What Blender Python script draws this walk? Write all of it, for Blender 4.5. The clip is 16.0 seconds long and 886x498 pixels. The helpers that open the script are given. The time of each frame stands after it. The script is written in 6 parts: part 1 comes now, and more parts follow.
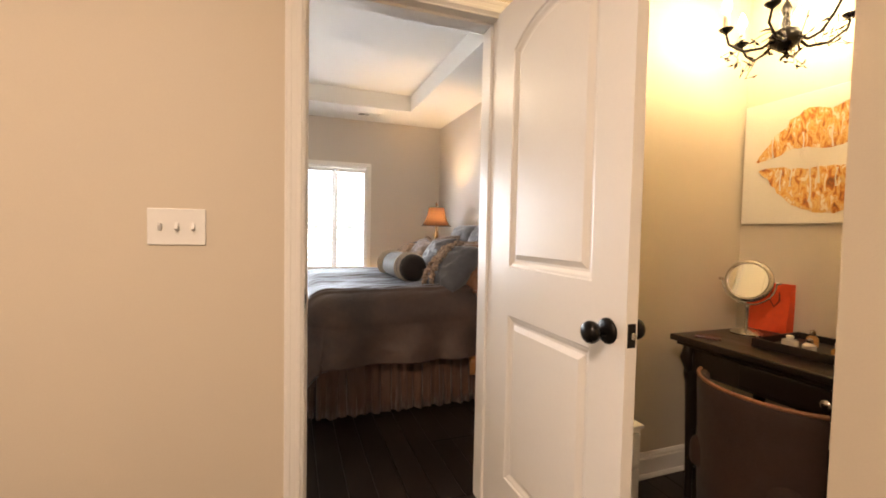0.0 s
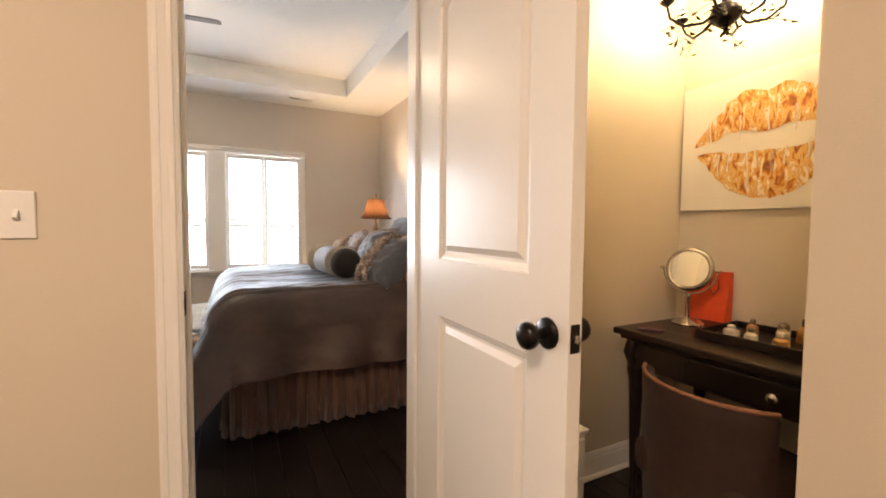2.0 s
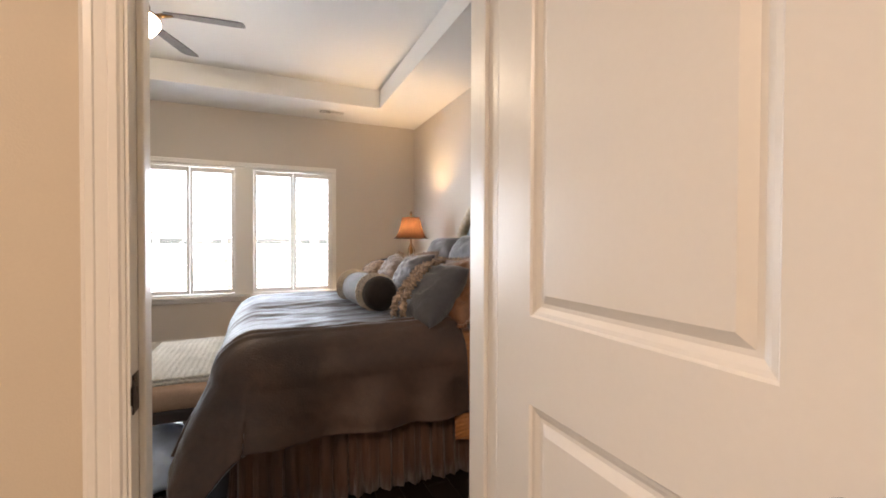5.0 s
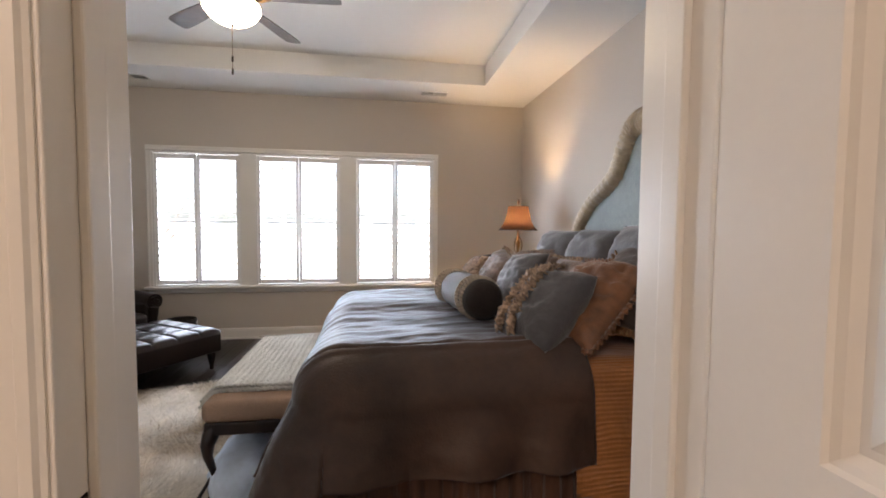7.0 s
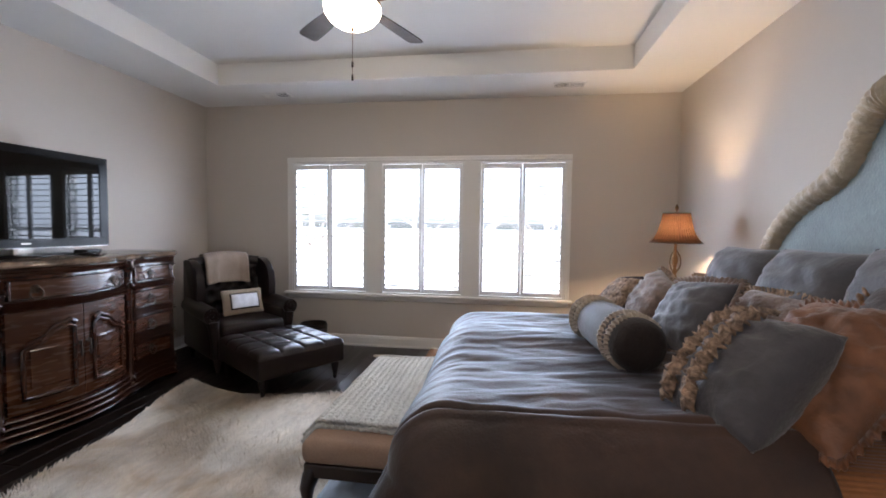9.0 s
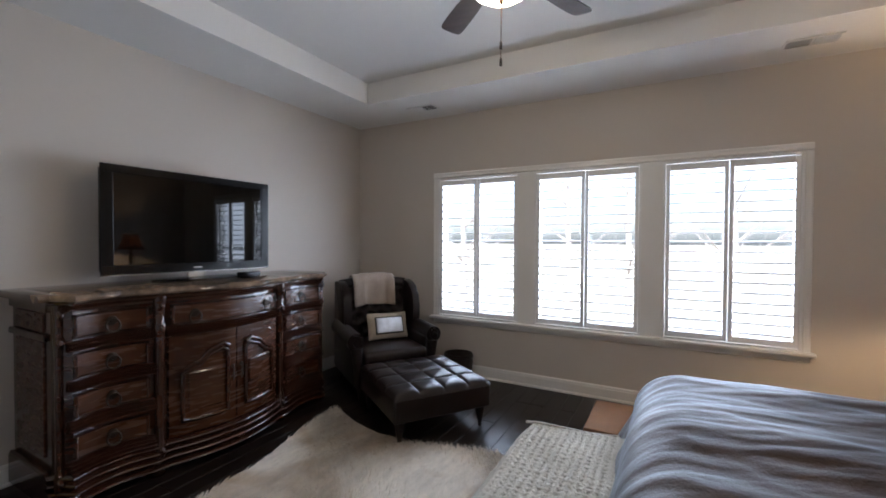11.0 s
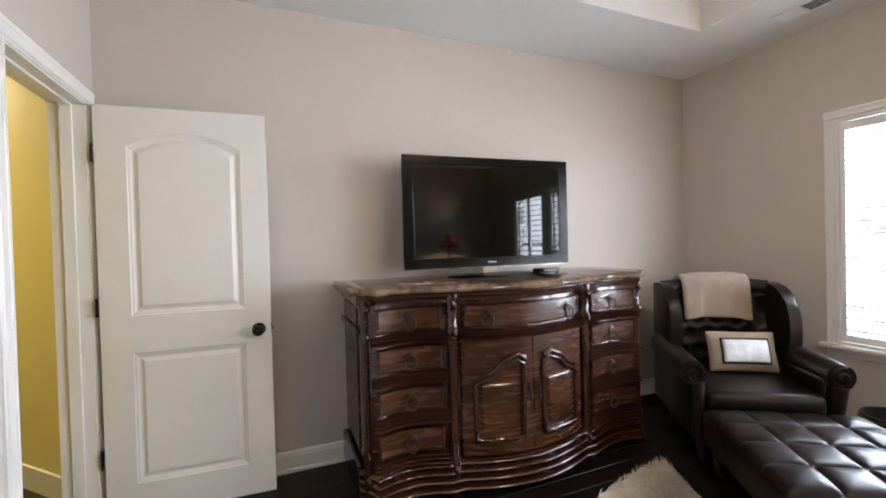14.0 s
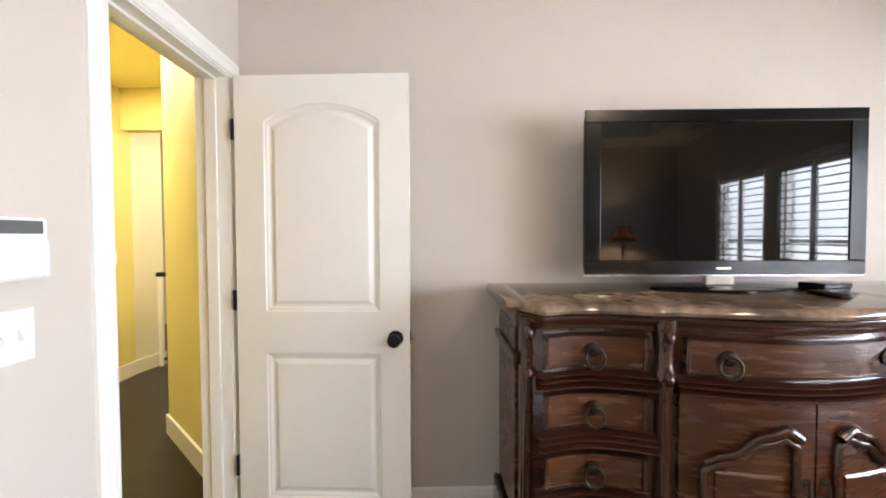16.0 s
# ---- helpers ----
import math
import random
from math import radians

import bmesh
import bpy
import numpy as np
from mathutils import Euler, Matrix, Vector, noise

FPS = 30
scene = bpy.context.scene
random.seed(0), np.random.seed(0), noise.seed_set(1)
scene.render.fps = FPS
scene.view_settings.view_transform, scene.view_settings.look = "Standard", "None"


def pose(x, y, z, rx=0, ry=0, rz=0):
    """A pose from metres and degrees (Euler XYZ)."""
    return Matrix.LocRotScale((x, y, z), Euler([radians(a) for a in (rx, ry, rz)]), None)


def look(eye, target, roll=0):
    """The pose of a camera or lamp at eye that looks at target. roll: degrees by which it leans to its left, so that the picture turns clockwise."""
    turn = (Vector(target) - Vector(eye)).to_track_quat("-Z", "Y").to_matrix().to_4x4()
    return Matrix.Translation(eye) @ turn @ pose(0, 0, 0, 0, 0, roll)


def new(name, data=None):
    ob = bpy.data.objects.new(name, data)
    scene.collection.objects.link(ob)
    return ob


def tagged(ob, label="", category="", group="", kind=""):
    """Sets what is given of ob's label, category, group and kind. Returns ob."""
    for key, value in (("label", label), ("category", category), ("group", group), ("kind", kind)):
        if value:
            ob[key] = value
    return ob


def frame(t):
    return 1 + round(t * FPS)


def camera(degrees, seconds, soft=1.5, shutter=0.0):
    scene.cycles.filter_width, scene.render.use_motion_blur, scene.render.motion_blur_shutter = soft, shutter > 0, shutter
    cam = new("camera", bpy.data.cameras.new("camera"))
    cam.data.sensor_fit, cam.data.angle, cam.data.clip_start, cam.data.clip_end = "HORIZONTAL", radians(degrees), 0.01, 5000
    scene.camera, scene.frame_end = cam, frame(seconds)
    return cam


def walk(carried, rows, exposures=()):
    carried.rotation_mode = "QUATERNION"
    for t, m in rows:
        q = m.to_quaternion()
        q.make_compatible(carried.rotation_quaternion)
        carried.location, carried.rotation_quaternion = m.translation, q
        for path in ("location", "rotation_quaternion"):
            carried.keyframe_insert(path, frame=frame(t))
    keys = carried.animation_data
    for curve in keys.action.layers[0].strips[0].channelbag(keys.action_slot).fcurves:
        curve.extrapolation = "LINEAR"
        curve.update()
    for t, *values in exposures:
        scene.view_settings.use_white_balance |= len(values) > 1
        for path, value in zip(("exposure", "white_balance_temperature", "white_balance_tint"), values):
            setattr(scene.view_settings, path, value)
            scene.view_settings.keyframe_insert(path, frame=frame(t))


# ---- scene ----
cam = camera(93.2, 16.0, soft=1.8)
PATH = [
    (0, (0.371, 0.183, 1.18), (1.054, 2.061, 1.097), 1.1),
    (0.5, (0.411, 0.23, 1.165), (1.171, 2.078, 1.06), 1.0),
    (1, (0.456, 0.275, 1.15), (1.288, 2.09, 1.031), 1.2),
    (1.5, (0.5, 0.316, 1.149), (1.369, 2.113, 1.029), 0.9),
    (2, (0.534, 0.353, 1.159), (1.441, 2.133, 1.053), 0.5),
    (2.5, (0.561, 0.417, 1.161), (1.494, 2.184, 1.075), 0.5),
    (3, (0.58, 0.504, 1.165), (1.529, 2.263, 1.1), 0.6),
    (3.5, (0.587, 0.597, 1.178), (1.524, 2.364, 1.137), 1.0),
    (4, (0.598, 0.684, 1.193), (1.509, 2.465, 1.169), 1.0),
    (6.5, (0.712, 1.13, 1.239), (1.15, 3.08, 1.16), -0.1),
    (7, (0.738, 1.254, 1.268), (1.047, 3.227, 1.165), 0.5),
    (7.5, (0.752, 1.354, 1.287), (0.921, 3.343, 1.165), 0.7),
    (8, (0.764, 1.476, 1.293), (0.785, 3.472, 1.167), 0.8),
    (8.5, (0.765, 1.560, 1.316), (0.634, 3.553, 1.205), 0.8),
    (11, (0.552, 2.265, 1.391), (-0.406, 4.021, 1.356), 0.3),
    (11.5, (0.45, 2.368, 1.396), (-0.688, 4.012, 1.368), 0.2),
    (12, (0.331, 2.453, 1.397), (-0.986, 3.957, 1.361), 0.0),
    (12.5, (0.221, 2.525, 1.390), (-1.270, 3.863, 1.351), -0.1),
    (13, (0.111, 2.628, 1.362), (-1.532, 3.766, 1.328), -0.8),
    (13.5, (0.021, 2.715, 1.345), (-1.743, 3.657, 1.314), -1.3),
    (14, (-0.096, 2.761, 1.328), (-1.944, 3.526, 1.299), -1.5),
    (14.5, (-0.260, 2.782, 1.338), (-2.163, 3.397, 1.294), -1.2),
    (15, (-0.413, 2.815, 1.330), (-2.366, 3.246, 1.285), -0.9),
    (15.5, (-0.569, 2.843, 1.322), (-2.555, 3.080, 1.277), -0.5),
    (16, (-0.733, 2.860, 1.338), (-2.732, 2.908, 1.276), -0.2),
]
EXPOSURES = [
    (0.0, 2.73, 6750, 14.5), (4.0, 2.70, 6600, 14.5), (7.0, 2.28, 6200, 15.5), (8.5, 2.24, 5700, 15.5), (11.0, 1.85, 5650, 13.5), (12.5, 1.70, 5700, 13.5),
    (13.5, 2.20, 5950, 13.5), (14.5, 3.25, 6280, 14.0), (16.0, 3.31, 6300, 14.0),
]
walk(cam, [(t, look(eye, target, roll)) for t, eye, target, roll in PATH], EXPOSURES)

# ---- world and lights ----
world = bpy.data.worlds.new("sky")
scene.world = world
world.use_nodes = True
sky = world.node_tree.nodes.new("ShaderNodeTexSky")
sky.sky_type, sky.sun_disc = "NISHITA", False
sky.sun_elevation, sky.sun_rotation = radians(48), radians(200)
sky.dust_density = 3.0
world.node_tree.links.new(sky.outputs[0], world.node_tree.nodes["Background"].inputs[0])
world.node_tree.nodes["Background"].inputs[1].default_value = 0.15

SUN_TURN = pose(0, 0, 0, 42, 0, 200 - 180)


def lamp(name, kind, m, watts, colour, size=0.1, size_y=None):
    data = bpy.data.lights.new(name, kind)
    data.energy, data.color = watts, colour
    if kind == "AREA":
        data.shape, data.size, data.size_y = "RECTANGLE", size, size_y or size
    elif kind == "SUN":
        data.angle = radians(size)
    else:
        data.shadow_soft_size = size
    ob = new(name, data)
    ob.matrix_world = m
    return ob


lamp("sun", "SUN", SUN_TURN, 3.5, (1.0, 0.95, 0.88), 4)
# unseen ceiling lamps assumed for the bathroom and the hall
lamp("bath_ceiling_lamp", "AREA", pose(-0.6, -0.4, 2.70), 12.5, (1.0, 0.775, 0.60), 0.5)
lamp("hall_ceiling_lamp", "AREA", pose(-3.7, 0.4, 2.70), 5.4, (1.0, 0.89, 0.62), 0.3)
# added panel that stands in for the stairwell's daylight and brightens the pier
lamp("stairwell_fill", "AREA", pose(-6.1, 0.45, 2.70), 6, (1.0, 0.93, 0.80), 1.0)
# the sky's light in the three window openings
for middle in (-1.1975, -0.1375, 0.94):
    lamp("window_daylight", "AREA", pose(middle, 6.352, 1.33, -90, 0, 0), 13.5, (0.84, 0.92, 1.0), 0.88, 1.44)

# ---- materials ----
def material(name, rgb, rough=0.5, metal=0.0, grain=60.0, vary=0.06, stain=1.5, stain_vary=0.06, bump=0.02, bump_scale=200.0, stretch=(1, 1, 1), sheen=0.0, coat=0.0, per_object=0.0, gloss_vary=0.05):
    """A surface with fine grain, broad stains and relief, laid out in object space in metres."""
    m = bpy.data.materials.new(name)
    m.use_nodes = True
    n, l = m.node_tree.nodes, m.node_tree.links
    b = n["Principled BSDF"]
    co = n.new("ShaderNodeTexCoord")
    mp = n.new("ShaderNodeMapping")
    mp.inputs["Scale"].default_value = stretch
    l.new(co.outputs["Object"], mp.inputs[0])

    def noise_at(scale, detail):
        t = n.new("ShaderNodeTexNoise")
        t.inputs["Scale"].default_value, t.inputs["Detail"].default_value = scale, detail
        l.new(mp.outputs[0], t.inputs["Vector"])
        return t.outputs["Fac"]

    def span(value, lo, hi):
        r = n.new("ShaderNodeMapRange")
        r.inputs["From Min"].default_value, r.inputs["From Max"].default_value = 0.3, 0.7
        r.inputs["To Min"].default_value, r.inputs["To Max"].default_value = lo, hi
        l.new(value, r.inputs[0])
        return r.outputs[0]

    def times(a, c):
        k = n.new("ShaderNodeMath")
        k.operation = "MULTIPLY"
        l.new(a, k.inputs[0])
        l.new(c, k.inputs[1])
        return k.outputs[0]

    fine = span(noise_at(grain, 6), 1 - vary, 1 + vary)
    broad = span(noise_at(stain, 3), 1 - stain_vary, 1 + stain_vary)
    both = times(fine, broad)
    if per_object:
        oi = n.new("ShaderNodeObjectInfo")
        r = n.new("ShaderNodeMapRange")
        r.inputs["To Min"].default_value, r.inputs["To Max"].default_value = 1 - per_object, 1 + per_object
        l.new(oi.outputs["Random"], r.inputs[0])
        both = times(both, r.outputs[0])
    mix = n.new("ShaderNodeVectorMath")
    mix.operation = "SCALE"
    mix.inputs[0].default_value = rgb
    l.new(both, mix.inputs["Scale"])
    l.new(mix.outputs[0], b.inputs["Base Color"])
    l.new(span(noise_at(stain * 4, 4), max(0.02, rough - gloss_vary), min(1, rough + gloss_vary)), b.inputs["Roughness"])
    b.inputs["Metallic"].default_value = metal
    b.inputs["Sheen Weight"].default_value = sheen
    b.inputs["Coat Weight"].default_value = coat
    if bump:
        bp = n.new("ShaderNodeBump")
        bp.inputs["Strength"].default_value, bp.inputs["Distance"].default_value = 0.6, bump * 0.05
        l.new(noise_at(bump_scale, 5), bp.inputs["Height"])
        l.new(bp.outputs[0], b.inputs["Normal"])
    return m


def glowing(name, rgb, strength, base=(0.8, 0.8, 0.8)):
    m = bpy.data.materials.new(name)
    m.use_nodes = True
    b = m.node_tree.nodes["Principled BSDF"]
    b.inputs["Base Color"].default_value = (*base, 1)
    b.inputs["Emission Color"].default_value, b.inputs["Emission Strength"].default_value = (*rgb, 1), strength
    return m


def clear_glass(name, tint=(1, 1, 1)):
    m = bpy.data.materials.new(name)
    m.use_nodes = True
    n, l = m.node_tree.nodes, m.node_tree.links
    tr, gl, mx = n.new("ShaderNodeBsdfTransparent"), n.new("ShaderNodeBsdfGlossy"), n.new("ShaderNodeMixShader")
    tr.inputs[0].default_value = (*tint, 1)
    gl.inputs["Roughness"].default_value = 0.02
    mx.inputs[0].default_value = 0.04
    l.new(tr.outputs[0], mx.inputs[1])
    l.new(gl.outputs[0], mx.inputs[2])
    l.new(mx.outputs[0], n["Material Output"].inputs[0])
    return m


M_WALL = material("wall_paint_greige", (0.585, 0.532, 0.475), 0.72, grain=180, vary=0.012, stain=0.8, stain_vary=0.02, bump=0.012, bump_scale=260)
M_BATH = material("wall_paint_beige", (0.62, 0.55, 0.44), 0.6, grain=180, vary=0.012, stain=0.8, stain_vary=0.02, bump=0.012, bump_scale=260)
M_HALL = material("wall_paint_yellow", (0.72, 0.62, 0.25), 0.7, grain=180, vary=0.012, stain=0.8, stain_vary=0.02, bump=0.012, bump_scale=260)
M_CEIL = material("ceiling_paint", (0.80, 0.79, 0.77), 0.85, grain=120, vary=0.012, stain=0.9, stain_vary=0.015, bump=0.02, bump_scale=150)
M_TRIM = material("white_trim_paint", (0.80, 0.78, 0.74), 0.32, grain=90, vary=0.008, stain=2, stain_vary=0.012, bump=0.003, bump_scale=120, gloss_vary=0.012)
M_FLOOR = material("dark_wood_boards", (0.013, 0.008, 0.006), 0.30, grain=45, vary=0.18, stain=2.5, stain_vary=0.12, bump=0.003, bump_scale=60, stretch=(1, 0.12, 1), per_object=0.16, gloss_vary=0.02)
M_GROUND = material("winter_lawn", (0.34, 0.31, 0.22), 0.95, grain=20, vary=0.3, stain=0.4, stain_vary=0.25, bump=0.3, bump_scale=30)
M_GLASS = clear_glass("window_glass")
M_BLACK = material("oil_rubbed_bronze", (0.012, 0.010, 0.009), 0.28, metal=0.6, grain=80, vary=0.2, bump=0.01)
M_STEEL = material("brushed_steel", (0.55, 0.52, 0.48), 0.25, metal=1.0, grain=120, vary=0.05, bump=0.004)
M_PLASTIC = material("white_plastic", (0.80, 0.79, 0.76), 0.35, grain=60, vary=0.01, stain_vary=0.01, bump=0.0)
M_SLAT = material("shutter_paint", (0.80, 0.79, 0.77), 0.38, grain=60, vary=0.01, stain=3, stain_vary=0.02, bump=0.004)
M_DUVET = material("taupe_suede_cloth", (0.054, 0.0280, 0.0170), 0.55, grain=35, vary=0.10, stain=4.6, stain_vary=0.32, bump=0.05, bump_scale=120, sheen=0.42)
M_SKIRT = material("bronze_taffeta", (0.092, 0.041, 0.021), 0.5, grain=30, vary=0.18, stain=5, stain_vary=0.15, bump=0.15, bump_scale=70, stretch=(1, 1, 0.2), sheen=0.3)
M_GOLD = material("gold_brown_satin", (0.18, 0.072, 0.026), 0.48, grain=26, vary=0.16, stain=7, stain_vary=0.30, bump=0.25, bump_scale=30, sheen=0.25)
M_STRIPED = material("gold_satin", (0.35, 0.135, 0.034), 0.40, grain=90, vary=0.10, stain=5, stain_vary=0.16, bump=0.0, sheen=0.25)
M_BLUE = material("dusty_blue_velvet", (0.062, 0.058, 0.062), 0.62, grain=40, vary=0.10, stain=6, stain_vary=0.26, bump=0.10, bump_scale=60, sheen=0.4)
M_BROWNP = material("brown_damask", (0.20, 0.135, 0.10), 0.65, grain=22, vary=0.28, stain=9, stain_vary=0.2, bump=0.25, bump_scale=60, sheen=0.4)
M_DARKV = material("dark_brown_velvet", (0.020, 0.0125, 0.0095), 0.8, grain=40, vary=0.2, stain=6, stain_vary=0.2, bump=0.15, bump_scale=80, sheen=0.08)
M_TAUPEV = material("dark_taupe_velvet", (0.034, 0.021, 0.0145), 0.7, grain=40, vary=0.12, stain=6, stain_vary=0.22, bump=0.1, bump_scale=60, sheen=0.25)
M_GREYP = material("pale_grey_cotton", (0.20, 0.185, 0.20), 0.8, grain=60, vary=0.06, stain=5, stain_vary=0.12, bump=0.05, bump_scale=160)
M_TASSEL = material("gold_tassel_thread", (0.20, 0.098, 0.036), 0.6, grain=60, vary=0.35, stain=20, stain_vary=0.3, bump=0.3, bump_scale=120)
M_FRINGE = material("cream_brown_fringe", (0.30, 0.205, 0.135), 0.8, grain=55, vary=0.6, stain=30, stain_vary=0.45, bump=0.5, bump_scale=120)
M_HEADB = material("blue_grey_velvet_panel", (0.235, 0.285, 0.285), 0.7, grain=30, vary=0.08, stain=3, stain_vary=0.14, bump=0.1, bump_scale=80, sheen=0.6)
M_RUCHE = material("ruched_champagne_satin", (0.50, 0.40, 0.27), 0.48, grain=30, vary=0.10, stain=7, stain_vary=0.14, bump=0.2, bump_scale=60, sheen=0.3)
M_LEATHER = material("dark_brown_leather", (0.0100, 0.0052, 0.0044), 0.33, grain=90, vary=0.06, stain=5, stain_vary=0.12, bump=0.0, gloss_vary=0.012)
M_WALNUT = material("carved_walnut", (0.060, 0.0215, 0.0088), 0.27, grain=20, vary=0.13, stain=5, stain_vary=0.34, bump=0.001, bump_scale=40, stretch=(1, 0.25, 2.5), coat=0.2, gloss_vary=0.015)
M_WALNUT_D = material("dark_walnut_moulding", (0.040, 0.0135, 0.0065), 0.19, grain=22, vary=0.15, stain=5, stain_vary=0.2, bump=0.0, stretch=(1, 0.25, 2.5), coat=0.5, gloss_vary=0.01)
M_MARBLE = material("brown_marble", (0.15, 0.102, 0.068), 0.12, grain=18, vary=0.55, stain=5, stain_vary=0.4, bump=0.0, coat=0.3)
M_MAHOG = material("dark_mahogany", (0.017, 0.0065, 0.0045), 0.34, grain=25, vary=0.3, stain=5, stain_vary=0.2, bump=0.01, stretch=(1, 1, 0.3), coat=0.05)
M_EBONY = material("black_brown_desk_wood", (0.010, 0.0055, 0.0042), 0.34, grain=25, vary=0.30, stain=5, stain_vary=0.3, bump=0.02, stretch=(1, 0.2, 1))
M_CREAM = material("cream_upholstery", (0.46, 0.38, 0.29), 0.85, grain=160, vary=0.10, stain=5, stain_vary=0.08, bump=0.15, bump_scale=300)
M_THROW = material("knitted_grey_throw", (0.60, 0.59, 0.54), 0.92, grain=130, vary=0.12, stain=6, stain_vary=0.1, bump=0.5, bump_scale=110)
M_SEAT = material("tan_bench_cloth", (0.36, 0.235, 0.16), 0.8, grain=140, vary=0.10, stain=5, stain_vary=0.12, bump=0.12, bump_scale=260)
M_CARD = material("tan_cardboard", (0.22, 0.115, 0.055), 0.8, grain=60, vary=0.06, stain=5, stain_vary=0.14, bump=0.05, bump_scale=160)
M_BEIGE = material("beige_fleece", (0.36, 0.28, 0.22), 0.92, grain=120, vary=0.1, stain=8, stain_vary=0.1, bump=0.3, bump_scale=140, sheen=0.3)
M_WHITECL = material("white_printed_cloth", (0.80, 0.83, 0.88), 0.85, grain=12, vary=0.10, stain=6, stain_vary=0.1, bump=0.1, bump_scale=60)
M_BAG = material("pale_blue_printed_cloth", (0.66, 0.76, 0.90), 0.75, grain=12, vary=0.10, stain=6, stain_vary=0.12, bump=0.1, bump_scale=60)
M_FUR = material("cream_fur", (0.56, 0.47, 0.355), 0.9, grain=26, vary=0.12, stain=4.5, stain_vary=0.18, bump=0.2, bump_scale=70, stretch=(1, 0.35, 1), sheen=0.3)
# tan patches in the cream fur
tree = M_FUR.node_tree
tint, where, patch_noise, patches = tree.nodes["Principled BSDF"].inputs["Base Color"].links[0].from_node, *(tree.nodes.new(k) for k in ("ShaderNodeTexCoord", "ShaderNodeTexNoise", "ShaderNodeValToRGB"))
patch_noise.inputs["Scale"].default_value, patch_noise.inputs["Detail"].default_value, patch_noise.inputs["Distortion"].default_value = 1.7, 4.0, 0.6
patches.color_ramp.elements[0].position, patches.color_ramp.elements[0].color = 0.47, (0.66, 0.60, 0.51, 1)
patches.color_ramp.elements[1].position, patches.color_ramp.elements[1].color = 0.70, (0.40, 0.28, 0.15, 1)
tree.links.new(where.outputs["Object"], patch_noise.inputs["Vector"])
tree.links.new(patch_noise.outputs["Fac"], patches.inputs[0])
tree.links.new(patches.outputs[0], tint.inputs[0])
M_HIDE = material("pale_hide", (0.46, 0.37, 0.26), 0.9, grain=30, vary=0.15, stain=3, stain_vary=0.2, bump=0.3, bump_scale=80)
M_TAUPE = material("taupe_chair_suede", (0.025, 0.0100, 0.0052), 0.8, grain=60, vary=0.08, stain=4, stain_vary=0.2, bump=0.03, bump_scale=150, sheen=0.04)
M_PIPING = material("tan_piping", (0.22, 0.10, 0.05), 0.7, grain=60, vary=0.15, bump=0.1)
M_ORANGE = material("orange_paper", (0.72, 0.075, 0.018), 0.55, grain=40, vary=0.05, stain=5, stain_vary=0.06, bump=0.02)
M_CANVAS = material("white_canvas", (0.74, 0.70, 0.62), 0.75, grain=220, vary=0.03, stain=3, stain_vary=0.03, bump=0.06, bump_scale=500)
M_PERFUME = material("amber_glass", (0.45, 0.25, 0.10), 0.08, grain=30, vary=0.1, stain_vary=0.05, bump=0.0)
M_CLEARB = material("frosted_clear_glass", (0.55, 0.50, 0.42), 0.08, grain=30, vary=0.1, stain_vary=0.05, bump=0.0, coat=0.5)
M_FAN = material("fan_blade_wood", (0.052, 0.034, 0.026), 0.4, grain=25, vary=0.25, stain=4, stain_vary=0.15, bump=0.03, stretch=(0.2, 1, 1))
M_BRASS = material("aged_bronze", (0.16, 0.095, 0.04), 0.38, metal=0.85, grain=60, vary=0.25, stain=14, stain_vary=0.3, bump=0.08)
M_PULL = material("dark_bronze", (0.045, 0.032, 0.022), 0.34, metal=0.8, grain=60, vary=0.25, stain=14, stain_vary=0.2, bump=0.03)
M_TVBODY = material("black_gloss_plastic", (0.002, 0.002, 0.0022), 0.2, grain=60, vary=0.05, stain_vary=0.03, bump=0.0)
M_BARK = material("grey_bark", (0.36, 0.33, 0.30), 0.9, grain=30, vary=0.3, bump=0.4, bump_scale=20)
M_PLAID = material("brown_cream_plaid", (0.10, 0.085, 0.06), 0.85, grain=60, vary=0.2, stain=12, stain_vary=0.5, bump=0.2)
tree = M_PLAID.node_tree
check, where = tree.nodes.new("ShaderNodeTexChecker"), tree.nodes.new("ShaderNodeTexCoord")
check.inputs["Scale"].default_value = 23.0
slant = tree.nodes.new("ShaderNodeMapping")
slant.inputs["Rotation"].default_value = (0.5, 0.35, 0.6)
check.inputs["Color1"].default_value, check.inputs["Color2"].default_value = (0.016, 0.020, 0.016, 1), (0.20, 0.165, 0.10, 1)
tree.links.new(where.outputs["Object"], slant.inputs[0])
tree.links.new(slant.outputs[0], check.inputs["Vector"])
tree.links.new(check.outputs["Color"], tree.nodes["Principled BSDF"].inputs["Base Color"])
# woven ribs that run along the satin sheet
tree = M_STRIPED.node_tree
where, ribs, slub, rise = (tree.nodes.new(k) for k in ("ShaderNodeTexCoord", "ShaderNodeTexWave", "ShaderNodeMapping", "ShaderNodeBump"))
ribs.wave_type, ribs.bands_direction = "BANDS", "DIAGONAL"
slub.inputs["Scale"].default_value = (0.02, 1.0, 1.0)
ribs.inputs["Scale"].default_value, ribs.inputs["Distortion"].default_value, ribs.inputs["Detail"].default_value = 30.0, 4.0, 3.0
ribs.inputs["Detail Scale"].default_value = 0.6
rise.inputs["Strength"].default_value, rise.inputs["Distance"].default_value = 0.7, 0.0025
tree.links.new(where.outputs["Object"], slub.inputs[0])
tree.links.new(slub.outputs[0], ribs.inputs["Vector"])
tree.links.new(ribs.outputs["Fac"], rise.inputs["Height"])
tree.links.new(rise.outputs[0], tree.nodes["Principled BSDF"].inputs["Normal"])
